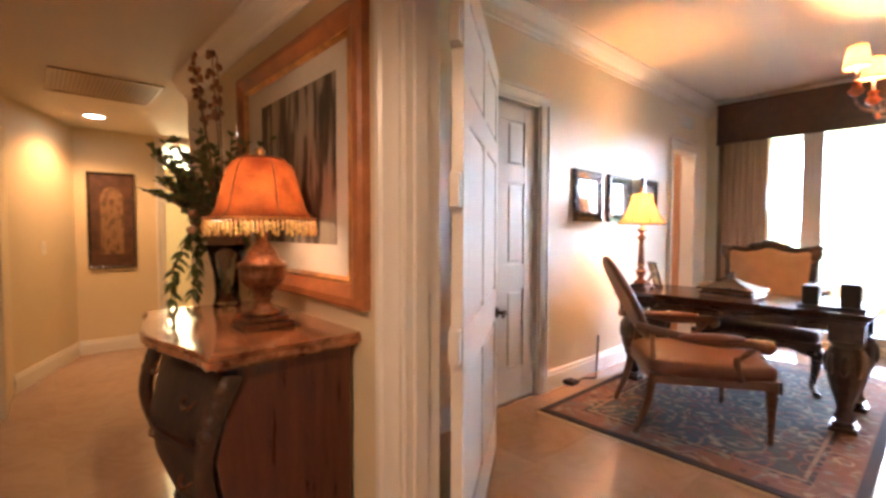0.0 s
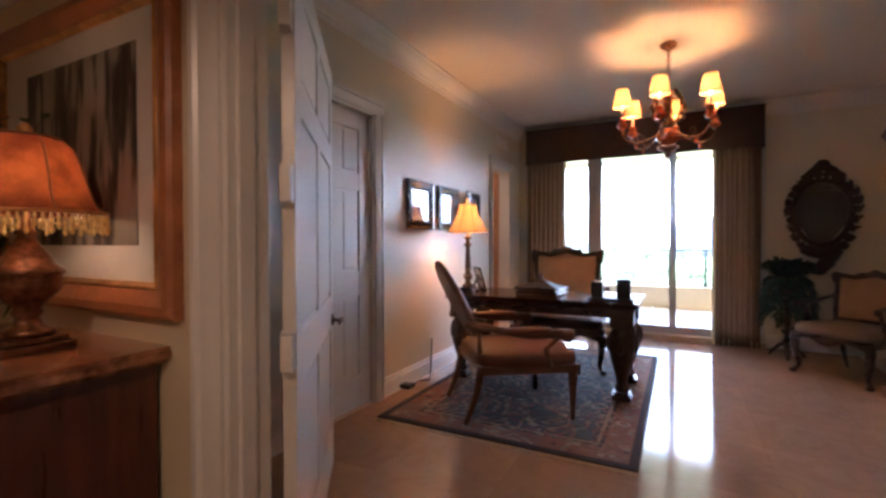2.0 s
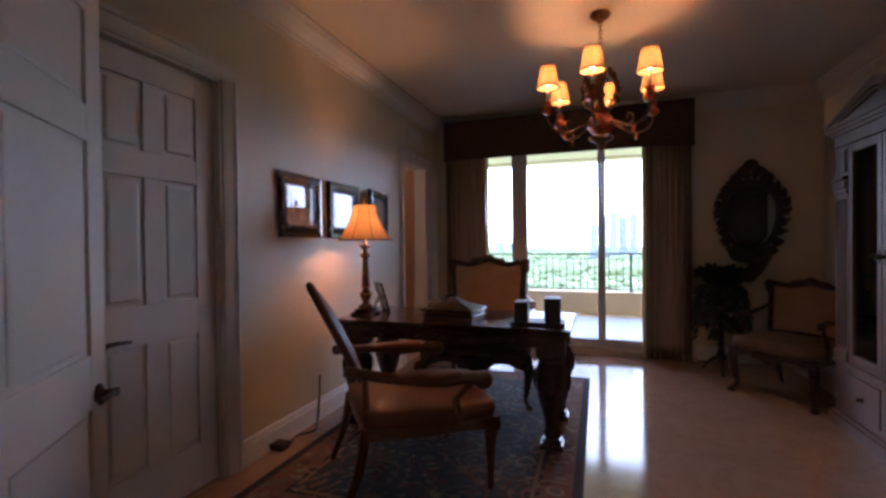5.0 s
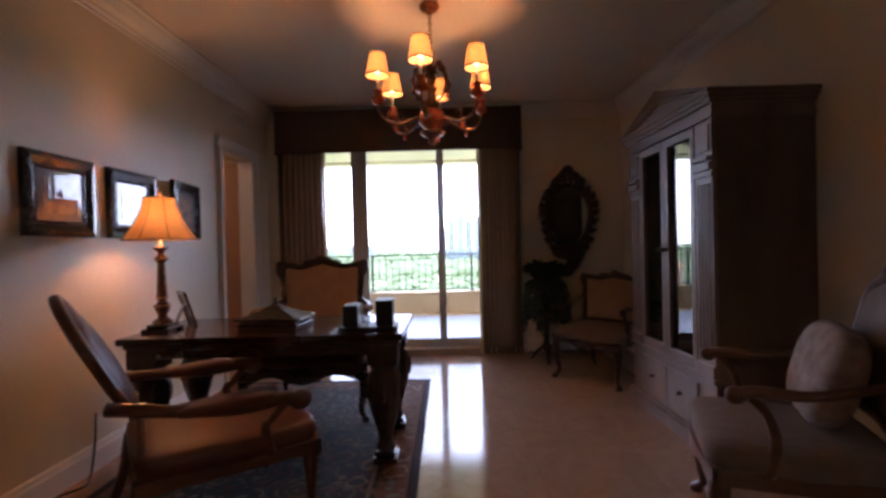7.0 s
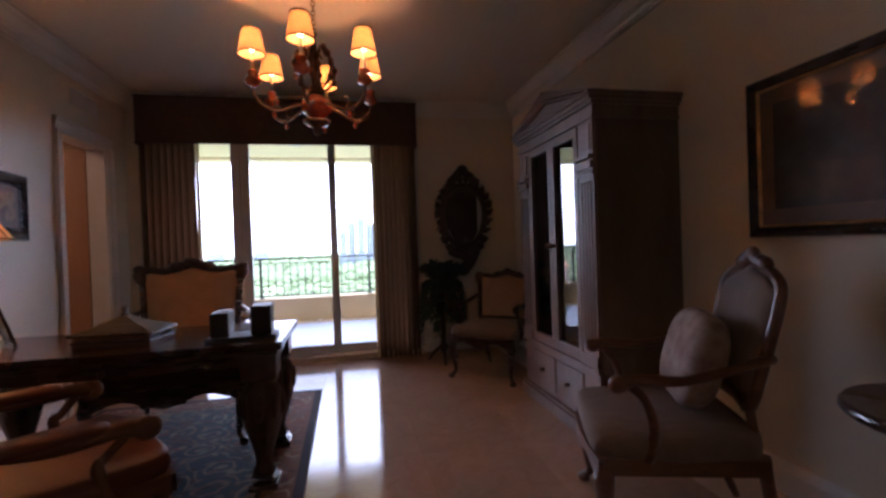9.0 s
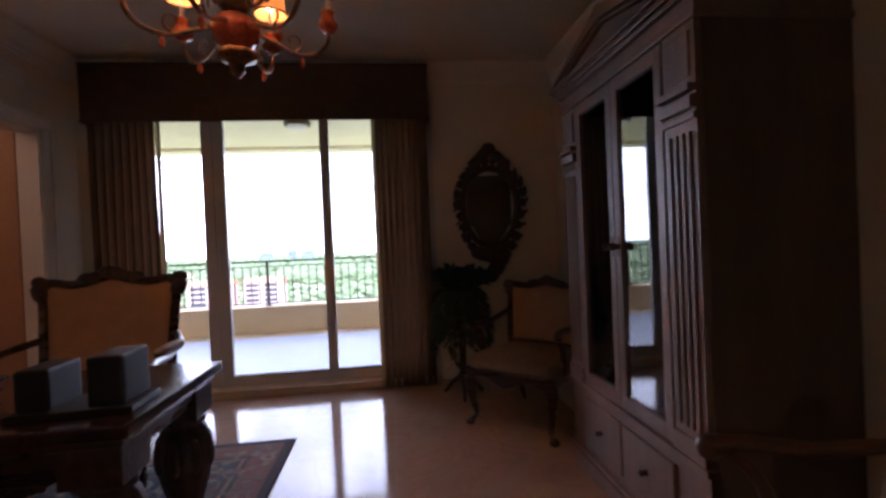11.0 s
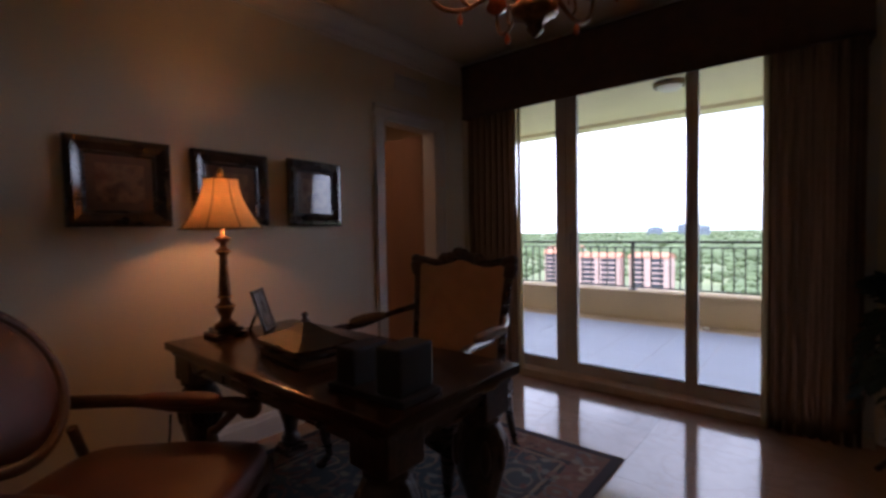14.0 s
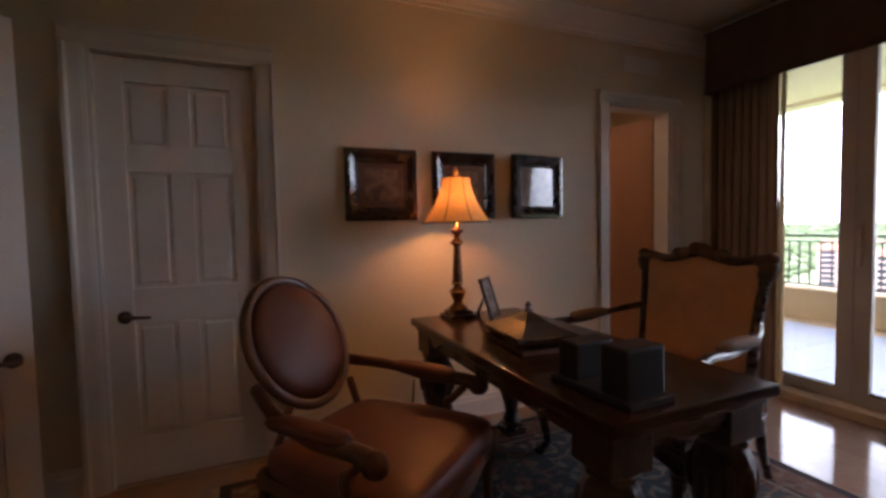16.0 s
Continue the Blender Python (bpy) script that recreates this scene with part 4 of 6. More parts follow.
dl = thing("table_lamp", "tall turned lamp with glowing amber bell shade on the desk", "lamp", Matrix.Translation((0.307, -2.423, 0.738)) @ Matrix.Scale(0.945, 4))
f = B()
bx(f, -0.085, -0.085, 0, 0.085, 0.085, 0.022, 0.005)
bx(f, -0.065, -0.065, 0.022, 0.065, 0.065, 0.045, 0.006)
part("base", f, M_DARKWOOD, dl)
f = B()
lathe(f, [(0.052, 0.045), (0.058, 0.06), (0.03, 0.08), (0.026, 0.10), (0.04, 0.13), (0.046, 0.155), (0.028, 0.18), (0.022, 0.19), (0.034, 0.205), (0.03, 0.225),
          (0.026, 0.30), (0.021, 0.40), (0.020, 0.425), (0.034, 0.44), (0.036, 0.455), (0.018, 0.47), (0.016, 0.49), (0.032, 0.505), (0.045, 0.52), (0.012, 0.53), (0.010, 0.60)], 22)
part("column", f, M_BRONZE, dl, "turned bronze and dark wood column")
for r, z, t in ((0.038, 0.448, 0.004), (0.046, 0.158, 0.006), (0.034, 0.208, 0.005)):
    part("collar", ring(B(), 0, 0, r, z, t), M_GILT, dl)


def bell_shade(bm, r0, r1, z0, z1, seg=48, panels=8, power=1.9, scallop=0.0, shape=None):
    """An open bell shade with slightly hollow panels."""
    rows = []
    for j in range(11):
        t = j / 10
        r = r1 + (r0 - r1) * (1 - t) ** power if shape is None else shape(t)
        row = []
        for i in range(seg):
            a = 2 * math.pi * i / seg
            k = 1 - 0.02 * abs(math.sin(panels * a / 2))
            row.append(bm.verts.new((r * k * math.cos(a), r * k * math.sin(a), z0 + (z1 - z0) * t - (scallop * abs(math.sin(panels * a / 2)) if j == 0 else 0))))
        rows.append(row)
    for p, q in zip(rows, rows[1:]):
        for i in range(seg):
            bm.faces.new((p[i], p[(i + 1) % seg], q[(i + 1) % seg], q[i])).smooth = True
    return bm


sh = part("shade", bell_shade(B(), 0.205, 0.088, 0.567, 0.83, power=1.7), M_SHADE, dl, "glowing amber silk bell shade")
for i in range(8):
    f = B()
    a = 2 * math.pi * i / 8
    tube(f, [((0.088 + 0.117 * (1 - t) ** 1.7 + 0.002) * math.cos(a), (0.088 + 0.117 * (1 - t) ** 1.7 + 0.002) * math.sin(a), 0.567 + 0.263 * t) for t in np.linspace(0, 1, 9)], 0.0025, 5)
    part("rib", f, M_SHADETRIM, sh)
for r, z in ((0.206, 0.568), (0.089, 0.829)):
    part("trim", ring(B(), 0, 0, r, z, 0.004), M_SHADETRIM, sh)
f = B()
lathe(f, [(0.008, 0.60), (0.024, 0.65), (0.028, 0.69), (0.018, 0.73), (0.004, 0.745)], 12)
part("bulb", f, M_BULB, dl)
f = B()
lathe(f, [(0.004, 0.745), (0.004, 0.838), (0.012, 0.845), (0.018, 0.862), (0.012, 0.88), (0.003, 0.895)], 12)
for a in (0, 2.094, 4.189):
    tube(f, [(0, 0, 0.826), (0.087 * math.cos(a), 0.087 * math.sin(a), 0.826)], 0.002, 5)
part("finial", f, M_GILT, dl)

hl = thing("table_lamp", "carved urn lamp with glowing orange bead-fringed shade on the chest", "lamp", HALL @ Matrix.Translation((0.33, -5.72, 0.963)) @ Matrix.Diagonal((1.03, 1.03, 0.92, 1)))
f = B()
bx(f, -0.085, -0.085, 0, 0.085, 0.085, 0.024, 0.006)
bx(f, -0.07, -0.07, 0.024, 0.07, 0.07, 0.045, 0.006)
part("base", f, M_BRONZE, hl)
f = B()
lathe(f, [(0.06, 0.045), (0.064, 0.06), (0.035, 0.075), (0.026, 0.10), (0.036, 0.115), (0.03, 0.13), (0.045, 0.15), (0.072, 0.18), (0.08, 0.21), (0.078, 0.232), (0.085, 0.24), (0.083, 0.255),
          (0.062, 0.268), (0.05, 0.30), (0.026, 0.34), (0.02, 0.36), (0.03, 0.37), (0.012, 0.385), (0.010, 0.45)], 22, flute=11, depth=0.02)
part("urn", f, M_BRONZE, hl, "bronze-gilt carved urn body")
DOME = lambda t: float(np.interp(t, [0, 0.07, 0.14, 0.35, 0.6, 0.8, 0.92, 1.0], [0.213, 0.190, 0.178, 0.163, 0.147, 0.132, 0.117, 0.092]))
sh = part("shade", bell_shade(B(), 0.213, 0.135, 0.43, 0.67, panels=6, scallop=0.006, shape=DOME), M_SHADE2, hl, "glowing mottled orange shade")
for i in range(6):
    f = B()
    a = 2 * math.pi * i / 6
    tube(f, [((DOME(t) + 0.002) * math.cos(a), (DOME(t) + 0.002) * math.sin(a), 0.43 + 0.24 * t) for t in np.linspace(0, 1, 8)], 0.0028, 5)
    part("rib", f, M_SHADETRIM, sh)
part("trim", ring(B(), 0, 0, 0.215, 0.432, 0.006), M_GILT, sh)
part("trim", ring(B(), 0, 0, 0.093, 0.67, 0.005), M_SHADETRIM, sh)
sh.scale = (0.87, 0.87, 1.0)
f = B()
for i in range(72):
    a = 2 * math.pi * i / 72
    ln = 0.045 + 0.012 * ((i * 7) % 3)
    lathe(f, [(0.002, 0.43), (0.006, 0.43 - ln * 0.35), (0.0035, 0.43 - ln * 0.55), (0.0075, 0.43 - ln * 0.85), (0.002, 0.43 - ln)][::-1], 6, (0.214 * math.cos(a), 0.214 * math.sin(a)))
part("bead_fringe", f, M_BEADS, sh, "gold glass bead fringe")
f = B()
lathe(f, [(0.008, 0.44), (0.026, 0.50), (0.03, 0.54), (0.018, 0.585), (0.004, 0.60)], 12)
part("bulb", f, M_BULB, hl)
f = B()
lathe(f, [(0.004, 0.60), (0.004, 0.672), (0.02, 0.676), (0.012, 0.686), (0.02, 0.70), (0.012, 0.71), (0.003, 0.72)], 12)
for a in (0, 2.094, 4.189):
    tube(f, [(0, 0, 0.668), (0.079 * math.cos(a), 0.079 * math.sin(a), 0.668)], 0.002, 5)
part("finial", f, M_GILT, hl)


# ---------------------------------------------------------------- seats
def cabriole(bm, x, y, top, out, thick=0.034, foot=0.0):
    """A curved leg from the rail down to a scroll foot; out is the way its knee swells."""
    ox, oy = out
    pts = [(x, y, top), (x + ox * 0.018, y + oy * 0.018, top * 0.82), (x + ox * 0.006, y + oy * 0.006, top * 0.5), (x - ox * 0.012, y - oy * 0.012, top * 0.22), (x + ox * 0.006, y + oy * 0.006, 0.045), (x + ox * 0.026, y + oy * 0.026, 0.022)]
    tube(bm, smooth_path(pts, 5), [thick, thick * 1.15, thick * 0.8, thick * 0.55, thick * 0.5, thick * 0.75], 8)
    blob(bm, (x + ox * 0.026, y + oy * 0.026, 0.020), (0.030, 0.030, 0.020), 0.8, 0.9, 10, 6)
    return bm


def carve(bm, pts, r, n, seed):
    """Small carved leaves and scrolls strung along a line."""
    rng = random.Random(seed)
    p = [Vector(q) for q in pts]
    for i in range(n):
        t = i / max(1, n - 1) * (len(p) - 1)
        k = min(int(t), len(p) - 2)
        c = p[k].lerp(p[k + 1], t - k)
        s = r * rng.uniform(0.75, 1.25)
        blob(bm, c, (s * 1.3, s * 0.8, s), 1.0, 1.1, 8, 6, None)
    return bm


def carve_parts(name, pts, r, n, seed, m, parent):
    """The same carved leaves, each a part of its own."""
    rng = random.Random(seed)
    p = [Vector(q) for q in pts]
    for i in range(n):
        t = i / max(1, n - 1) * (len(p) - 1)
        k = min(int(t), len(p) - 2)
        s = r * rng.uniform(0.75, 1.25)
        f = B()
        blob(f, p[k].lerp(p[k + 1], t - k), (s * 1.3, s * 0.8, s), 1.0, 1.1, 8, 6, None)
        part(name, f, m, parent)


def armchair(name, label, m, wood, cloth, back_cloth, seat_cloth, wd, dp, seat_z, back_w, back_top, back="oval", legs="cabriole", arm_z=0.68, arm_pad=None, lean=0.16, apron=0.10, full_back=False, seed=1, arm_r=1.0):
    """An upholstered open armchair facing -y, its origin on the floor under the seat's middle."""
    c = thing(name, label, "armchair", m)
    fw, bw, y0, y1 = wd / 2, wd / 2 * 0.86, -dp / 2, dp / 2
    # seat rail: serpentine front, plain sides and back
    rail = B()
    n = 16
    front = []
    for i in range(n + 1):
        u = i / n
        front.append((-fw + wd * u, y0 - 0.035 * math.sin(math.pi * u), apron * (0.75 + 0.30 * math.cos(4 * math.pi * u) * (1 if u < 0.5 else 1))))
    for (xa, ya, da), (xb, yb, db) in zip(front, front[1:]):
        vs = [rail.verts.new(q) for q in ((xa, ya, seat_z - 0.07 - da), (xb, yb, seat_z - 0.07 - db), (xb, yb, seat_z - 0.06), (xa, ya, seat_z - 0.06),
                                          (xa, ya + 0.03, seat_z - 0.07 - da), (xb, yb + 0.03, seat_z - 0.07 - db), (xb, yb + 0.03, seat_z - 0.06), (xa, ya + 0.03, seat_z - 0.06))]
        for q in ((0, 1, 2, 3), (5, 4, 7, 6), (3, 2, 6, 7), (1, 0, 4, 5)):
            rail.faces.new([vs[k] for k in q]).smooth = False
    bmesh.ops.remove_doubles(rail, verts=rail.verts, dist=0.0005)
    part("seat_rail", rail, wood, c)
    for sx in (-1, 1):
        s = B()
        a, b = Vector((sx * (fw - 0.012), y0 + 0.02, 0)), Vector((sx * (bw - 0.012), y1, 0))
        prism(s, [(0, -0.014), (1, -0.014), (1, 0.014), (0, 0.014)], lambda u, v, d: (a.x + (b.x - a.x) * u + v, a.y + (b.y - a.y) * u, d), seat_z - 0.07 - apron * 0.7, seat_z - 0.06)
        part("side_rail", s, wood, c)
    s = B()
    bx(s, -bw, y1 - 0.03, seat_z - 0.07 - apron * 0.6, bw, y1, seat_z - 0.06, 0.004)
    part("back_rail", s, wood, c)
    if apron > 0.07:
        s = B()
        carve(s, [(-0.10, y0 - 0.035, seat_z - 0.085 - apron * 0.6), (0, y0 - 0.048, seat_z - 0.075 - apron * 0.6), (0.10, y0 - 0.035, seat_z - 0.085 - apron * 0.6)], 0.018, 9, seed)
        part("carving", s, M_CARVED if wood is not M_FRUITWOOD else wood, c)
    s = B()
    m2 = Matrix.Translation((0, 0, 0))
    blob(s, (0, -0.005, seat_z - 0.03), (fw - 0.005, dp / 2 + 0.015, 0.062), 0.45, 0.28, 36, 12)
    for vtx in s.verts:
        if vtx.co.y > 0:
            vtx.co.x *= 1 - (1 - bw / fw) * vtx.co.y / (dp / 2)
    part("seat", s, seat_cloth, c)
    for sx in (-1, 1):
        f1 = B()
        if legs == "cabriole":
            cabriole(f1, sx * (fw - 0.035), y0 + 0.035, seat_z - 0.09, (sx * 0.8, -0.7))
        else:
            lathe(f1, [(0.012, 0.0), (0.016, 0.02), (0.014, 0.05), (0.022, 0.20), (0.029, seat_z - 0.17), (0.034, seat_z - 0.15), (0.026, seat_z - 0.14), (0.034, seat_z - 0.125), (0.034, seat_z - 0.065)], 14, (sx * (fw - 0.035), y0 + 0.035))
        part("leg", f1, wood, c)
        f1 = B()
        tube(f1, smooth_path([(sx * (bw - 0.03), y1 + 0.09, 0.0), (sx * (bw - 0.03), y1 + 0.02, 0.18), (sx * (bw - 0.03), y1 - 0.015, seat_z - 0.06)], 5), [0.016, 0.022, 0.026], 8)
        part("leg", f1, wood, c)
    # back: outline in its own plane, leaning away
    hw = back_w / 2
    zb = seat_z + (0.02 if full_back else 0.10)
    hgt = back_top - zb

    def bp(u, v, out=0.0):
        """u across -1..1, v up 0..1 of the back"""
        return (u * hw, y1 - 0.03 + lean * v * hgt / 0.6 + out, zb + v * hgt)
    if back == "oval":
        line = [bp(0.98 * math.cos(t), 0.5 + 0.5 * math.sin(t)) for t in np.linspace(0, 2 * math.pi, 40, endpoint=False)]
        pad_fn = lambda t: (0.90 * math.cos(t), 0.5 + 0.45 * math.sin(t))
    elif back == "arch":
        uv = [(-0.84, 0.0), (-0.93, 0.3), (-0.98, 0.62), (-0.93, 0.82), (-0.66, 0.90), (-0.36, 0.94), (0, 1.0), (0.36, 0.94), (0.66, 0.90), (0.93, 0.82), (0.98, 0.62), (0.93, 0.3), (0.84, 0.0), (0.4, 0.02), (-0.4, 0.02), (-0.84, 0.0)]
        line = smooth_path([bp(*q) for q in uv], 3)[:-1]
        pad_fn = None
    else:
        uv = [(-0.88, 0.0), (-0.92, 0.35), (-0.97, 0.75), (-1.0, 0.93), (-0.86, 0.955), (-0.6, 0.93), (-0.3, 0.955), (0, 1.0), (0.3, 0.955), (0.6, 0.93), (0.86, 0.955), (1.0, 0.93), (0.97, 0.75), (0.92, 0.35), (0.88, 0.0), (0.4, 0.01), (-0.4, 0.01), (-0.88, 0.0)]
        line = smooth_path([bp(*q) for q in uv], 3)[:-1]
        pad_fn = None
    fr = B()
    tube(fr, line, 0.021 if back != "square" else 0.025, 8, closed=True, flat=1.1)
    part("back_frame", fr, wood, c)
    pad = B()
    ctr = Vector(bp(0, 0.5))
    npad = len(line)
    inner = [ctr + (Vector(q) - ctr) * 0.94 for q in line]
    nrm = Vector((0, -1, 0.25)).normalized()
    rows = [[pad.verts.new(q + nrm * (-0.022)) for q in inner], [pad.verts.new(q + nrm * 0.006) for q in inner]]
    for s_, d_ in ((0.93, 0.022), (0.8, 0.033), (0.5, 0.042)):
        rows.append([pad.verts.new(ctr + (q - ctr) * s_ + nrm * d_) for q in inner])
    for p, q in zip(rows, rows[1:]):
        for i in range(npad):
            pad.faces.new((p[i], p[(i + 1) % npad], q[(i + 1) % npad], q[i])).smooth = True
    topv = pad.verts.new(ctr + nrm * 0.046)
    for i in range(npad):
        pad.faces.new((rows[-1][i], rows[-1][(i + 1) % npad], topv)).smooth = True
    pad.faces.new(rows[0])
    part("backrest", pad, back_cloth, c)
    if not full_back:
        for sx in (-1, 1):
            s = B()
            tube(s, [(sx * (bw - 0.05), y1 - 0.02, seat_z - 0.06), (sx * hw * 0.7, y1 - 0.03, zb + hgt * 0.08)], 0.017, 8)
            part("back_post", s, wood, c)
    if back != "oval":
        carve_parts("crest_leaf", [bp(-0.42, 0.975, -0.012), bp(-0.2, 1.0, -0.02), bp(0, 1.05, -0.02), bp(0.2, 1.0, -0.02), bp(0.42, 0.975, -0.012)], 0.028, 15, seed + 1,
                    M_CARVED if wood is M_DARKWOOD or wood is M_CARVED else wood, c)
        if back == "square":
            for sx in (-1, 1):
                carve_parts("corner_scroll", [bp(sx * 0.93, 0.95, -0.01), bp(sx * 1.04, 0.97, -0.01), bp(sx * 1.03, 0.90, -0.01), bp(sx * 1.0, 0.84, -0.01)], 0.030, 7, seed + 3, M_CARVED, c)
    # arms
    for sx in (-1, 1):
        xa = sx * (fw - 0.02)
        s = B()
        tube(s, smooth_path([(sx * hw * 0.94, y1 + 0.0 + lean * 0.25, arm_z + 0.06), (xa * 0.97, y1 - 0.14, arm_z + 0.03), (xa * 1.03, y1 - dp * 0.5, arm_z), (xa * 1.05, y0 + dp * 0.24, arm_z + 0.004), (xa * 1.07, y0 + dp * 0.14, arm_z - 0.012)], 5), [r_ * arm_r for r_ in (0.020, 0.018, 0.020, 0.022, 0.028)], 8)
        blob(s, (xa * 1.07, y0 + dp * 0.13, arm_z - 0.012), (0.026 * arm_r, 0.034 * arm_r, 0.032 * arm_r), 0.9, 0.9, 10, 8)
        arm_ob = part("arm", s, wood, c)
        s = B()
        tube(s, smooth_path([(xa * 1.04, y0 + dp * 0.20, arm_z - 0.01), (xa * 0.98, y0 + dp * 0.30, arm_z - 0.08), (xa * 1.0, y0 + dp * 0.34, seat_z + 0.04), (xa * 0.98, y0 + dp * 0.30, seat_z - 0.07)], 5), [0.018, 0.016, 0.02, 0.024], 8)
        part("arm_support", s, wood, c)
        if arm_pad is not None:
            s = B()
            blob(s, (xa * 1.02, y1 - dp * 0.45, arm_z + 0.028), (0.034 * arm_r, dp * 0.20 * arm_r, 0.024), 0.7, 0.6, 16, 8)
            part("arm_pad", s, arm_pad, arm_ob)
    return c


# side chair before the desk, turned towards it
armchair("armchair", "light brown oval-back armchair in tan leather facing the desk", Matrix.Translation((0.95, -3.06, 0.012)) @ pose(0, 0, 0, 0, 0, 128),
         M_FRUITWOOD, M_LEATHER, M_LEATHER, M_LEATHER, 0.72, 0.66, 0.43, 0.50, 1.02, "oval", "turned", arm_z=0.575, arm_pad=M_LEATHER, lean=0.30, apron=0.06, seed=4, arm_r=1.35)
# wide chair behind the desk
armchair("armchair", "wide dark carved armchair with tan back behind the desk", Matrix.Translation((0.985, -1.716, 0.012)) @ pose(0, 0, 0, 0, 0, 5),
         M_DARKWOOD, M_TANCLOTH, M_TANCLOTH, M_SEATCLOTH, 0.84, 0.72, 0.46, 0.655, 1.075, "square", "cabriole", arm_z=0.70, arm_pad=M_CREAM, lean=0.10, apron=0.10, full_back=True, seed=7)
# corner chair by the mirror
armchair("armchair", "dark wood armchair with beige upholstery beside the potted plant", Matrix.Translation((3.32, -1.08, 0.0)) @ pose(0, 0, 0, 0, 0, -46),
         M_DARKWOOD, M_TANCLOTH, M_TANCLOTH, M_CREAM, 0.62, 0.54, 0.44, 0.60, 0.88, "square", "cabriole", arm_z=0.63, lean=0.12, apron=0.07, full_back=True, seed=11)
# chair past the armoire
armchair("armchair", "carved armchair with striped cream upholstery under the painting", Matrix.Translation((3.30, -3.30, 0.0)) @ pose(0, 0, 0, 0, 0, -112),
         M_FRUITWOOD, M_CREAM, M_CREAM, M_CREAM, 0.62, 0.58, 0.45, 0.46, 1.07, "arch", "cabriole", arm_z=0.67, lean=0.14, apron=0.07, seed=15)
pl = B()
blob(pl, (0, 0, 0), (0.19, 0.075, 0.19), 0.75, 0.55, 28, 16)
for v_ in pl.verts:
    k = abs(v_.co.x) * abs(v_.co.z) / (0.205 * 0.205)
    v_.co.x *= 1 + 0.10 * k
    v_.co.z *= 1 + 0.10 * k
pillow = solid("pillow", pl, M_PILLOW, "plump cream and brown damask pillow on the striped armchair", "pillow")
pillow.matrix_basis = Matrix.Translation((3.44, -3.33, 0.68)) @ pose(0, 0, 0, 0, 0, -112) @ pose(0, 0, 0, -16, 4, 0)

# ---------------------------------------------------------------- desk and what stands on it
desk = thing("desk", "large dark walnut desk with polished top and bulbous carved legs", "desk", Matrix.Translation((0.973, -2.327, 0.012)) @ Matrix.Diagonal((0.972, 0.90, 0.945, 1)))
DX, DY = 0.795, 0.385
f = B()
bx(f, -DX, -DY, 0.728, DX, DY, 0.768, 0.008)
part("tabletop", f, M_DESKTOP, desk)
f = B()
bx(f, -DX + 0.025, -DY + 0.025, 0.700, DX - 0.025, DY - 0.025, 0.7275, 0.008)
part("top_moulding", f, M_DARKWOOD, desk)
for y0, y1 in ((-DY + 0.05, -DY + 0.08), (DY - 0.08, DY - 0.05)):
    f = B()
    bx(f, -DX + 0.10, y0, 0.640, DX - 0.10, y1, 0.6995, 0.003)
    part("apron", f, M_DARKWOOD, desk)
for x0, x1 in ((-DX + 0.05, -DX + 0.08), (DX - 0.08, DX - 0.05)):
    f = B()
    bx(f, x0, -DY + 0.12, 0.640, x1, DY - 0.12, 0.6995, 0.003)
    part("side_apron", f, M_DARKWOOD, desk)
for x in (-0.45, 0.0, 0.45):
    f = B()
    bx(f, x - 0.19, -DY + 0.042, 0.648, x + 0.19, -DY + 0.052, 0.692, 0.004)
    dr = part("drawer_front", f, M_DARKWOOD, desk)
    f = B()
    lathe(f, [(0.012, 0), (0.009, 0.01), (0.015, 0.02), (0.006, 0.028)], 10, m=pose(x, -DY + 0.042, 0.670, 90, 0, 0))
    part("knob", f, M_BRASS, dr)
for sx in (-1, 1):
    for sy in (-1, 1):
        lx, ly = sx * (DX - 0.12), sy * (DY - 0.12)
        f = B()
        bx(f, lx - 0.085, ly - 0.085, 0.58, lx + 0.085, ly + 0.085, 0.6995, 0.006)
        lathe(f, [(0.04, 0.060), (0.052, 0.075), (0.055, 0.09), (0.042, 0.11), (0.038, 0.14), (0.045, 0.18), (0.066, 0.25), (0.088, 0.33), (0.100, 0.42), (0.098, 0.48), (0.08, 0.53), (0.064, 0.545), (0.08, 0.555), (0.085, 0.57), (0.075, 0.581)],
              28, (lx, ly), flute=10, depth=0.055)
        leg = part("leg", f, M_CARVED, desk, "bulbous leg carved with leaves")
        f = B()
        for k in range(8):
            a = 2 * math.pi * k / 8
            blob(f, (lx + 0.094 * math.cos(a), ly + 0.094 * math.sin(a), 0.43), (0.022, 0.022, 0.07), 1.0, 1.0, 8, 8)
        part("leaf_carving", f, M_CARVED, leg)
        f = B()
        bx(f, lx - 0.07, ly - 0.07, 0.0, lx + 0.07, ly + 0.07, 0.04, 0.008)
        bx(f, lx - 0.058, ly - 0.058, 0.04, lx + 0.058, ly + 0.058, 0.0605, 0.008)
        part("foot_block", f, M_DARKWOOD, leg)
TOP = 0.738

box_ = thing("keepsake_box", "stepped dark box with pyramid lid on tan-edged books on the desk", "box", Matrix.Translation((0.97, -2.40, TOP)) @ pose(0, 0, 0, 0, 0, -6))
for z0, z1, hx, hy, mm, nm in ((0.0, 0.022, 0.175, 0.12, M_TANPAPER, "lower_tray"), (0.022, 0.034, 0.182, 0.127, M_DARKWOOD, "moulding"), (0.034, 0.054, 0.166, 0.112, M_TANPAPER, "upper_tray"), (0.054, 0.068, 0.19, 0.134, M_DARKWOOD, "moulding")):
    f = B()
    bx(f, -hx, -hy, z0, hx, hy, z1, 0.005)
    part(nm, f, mm, box_)
f = B()
prev = None
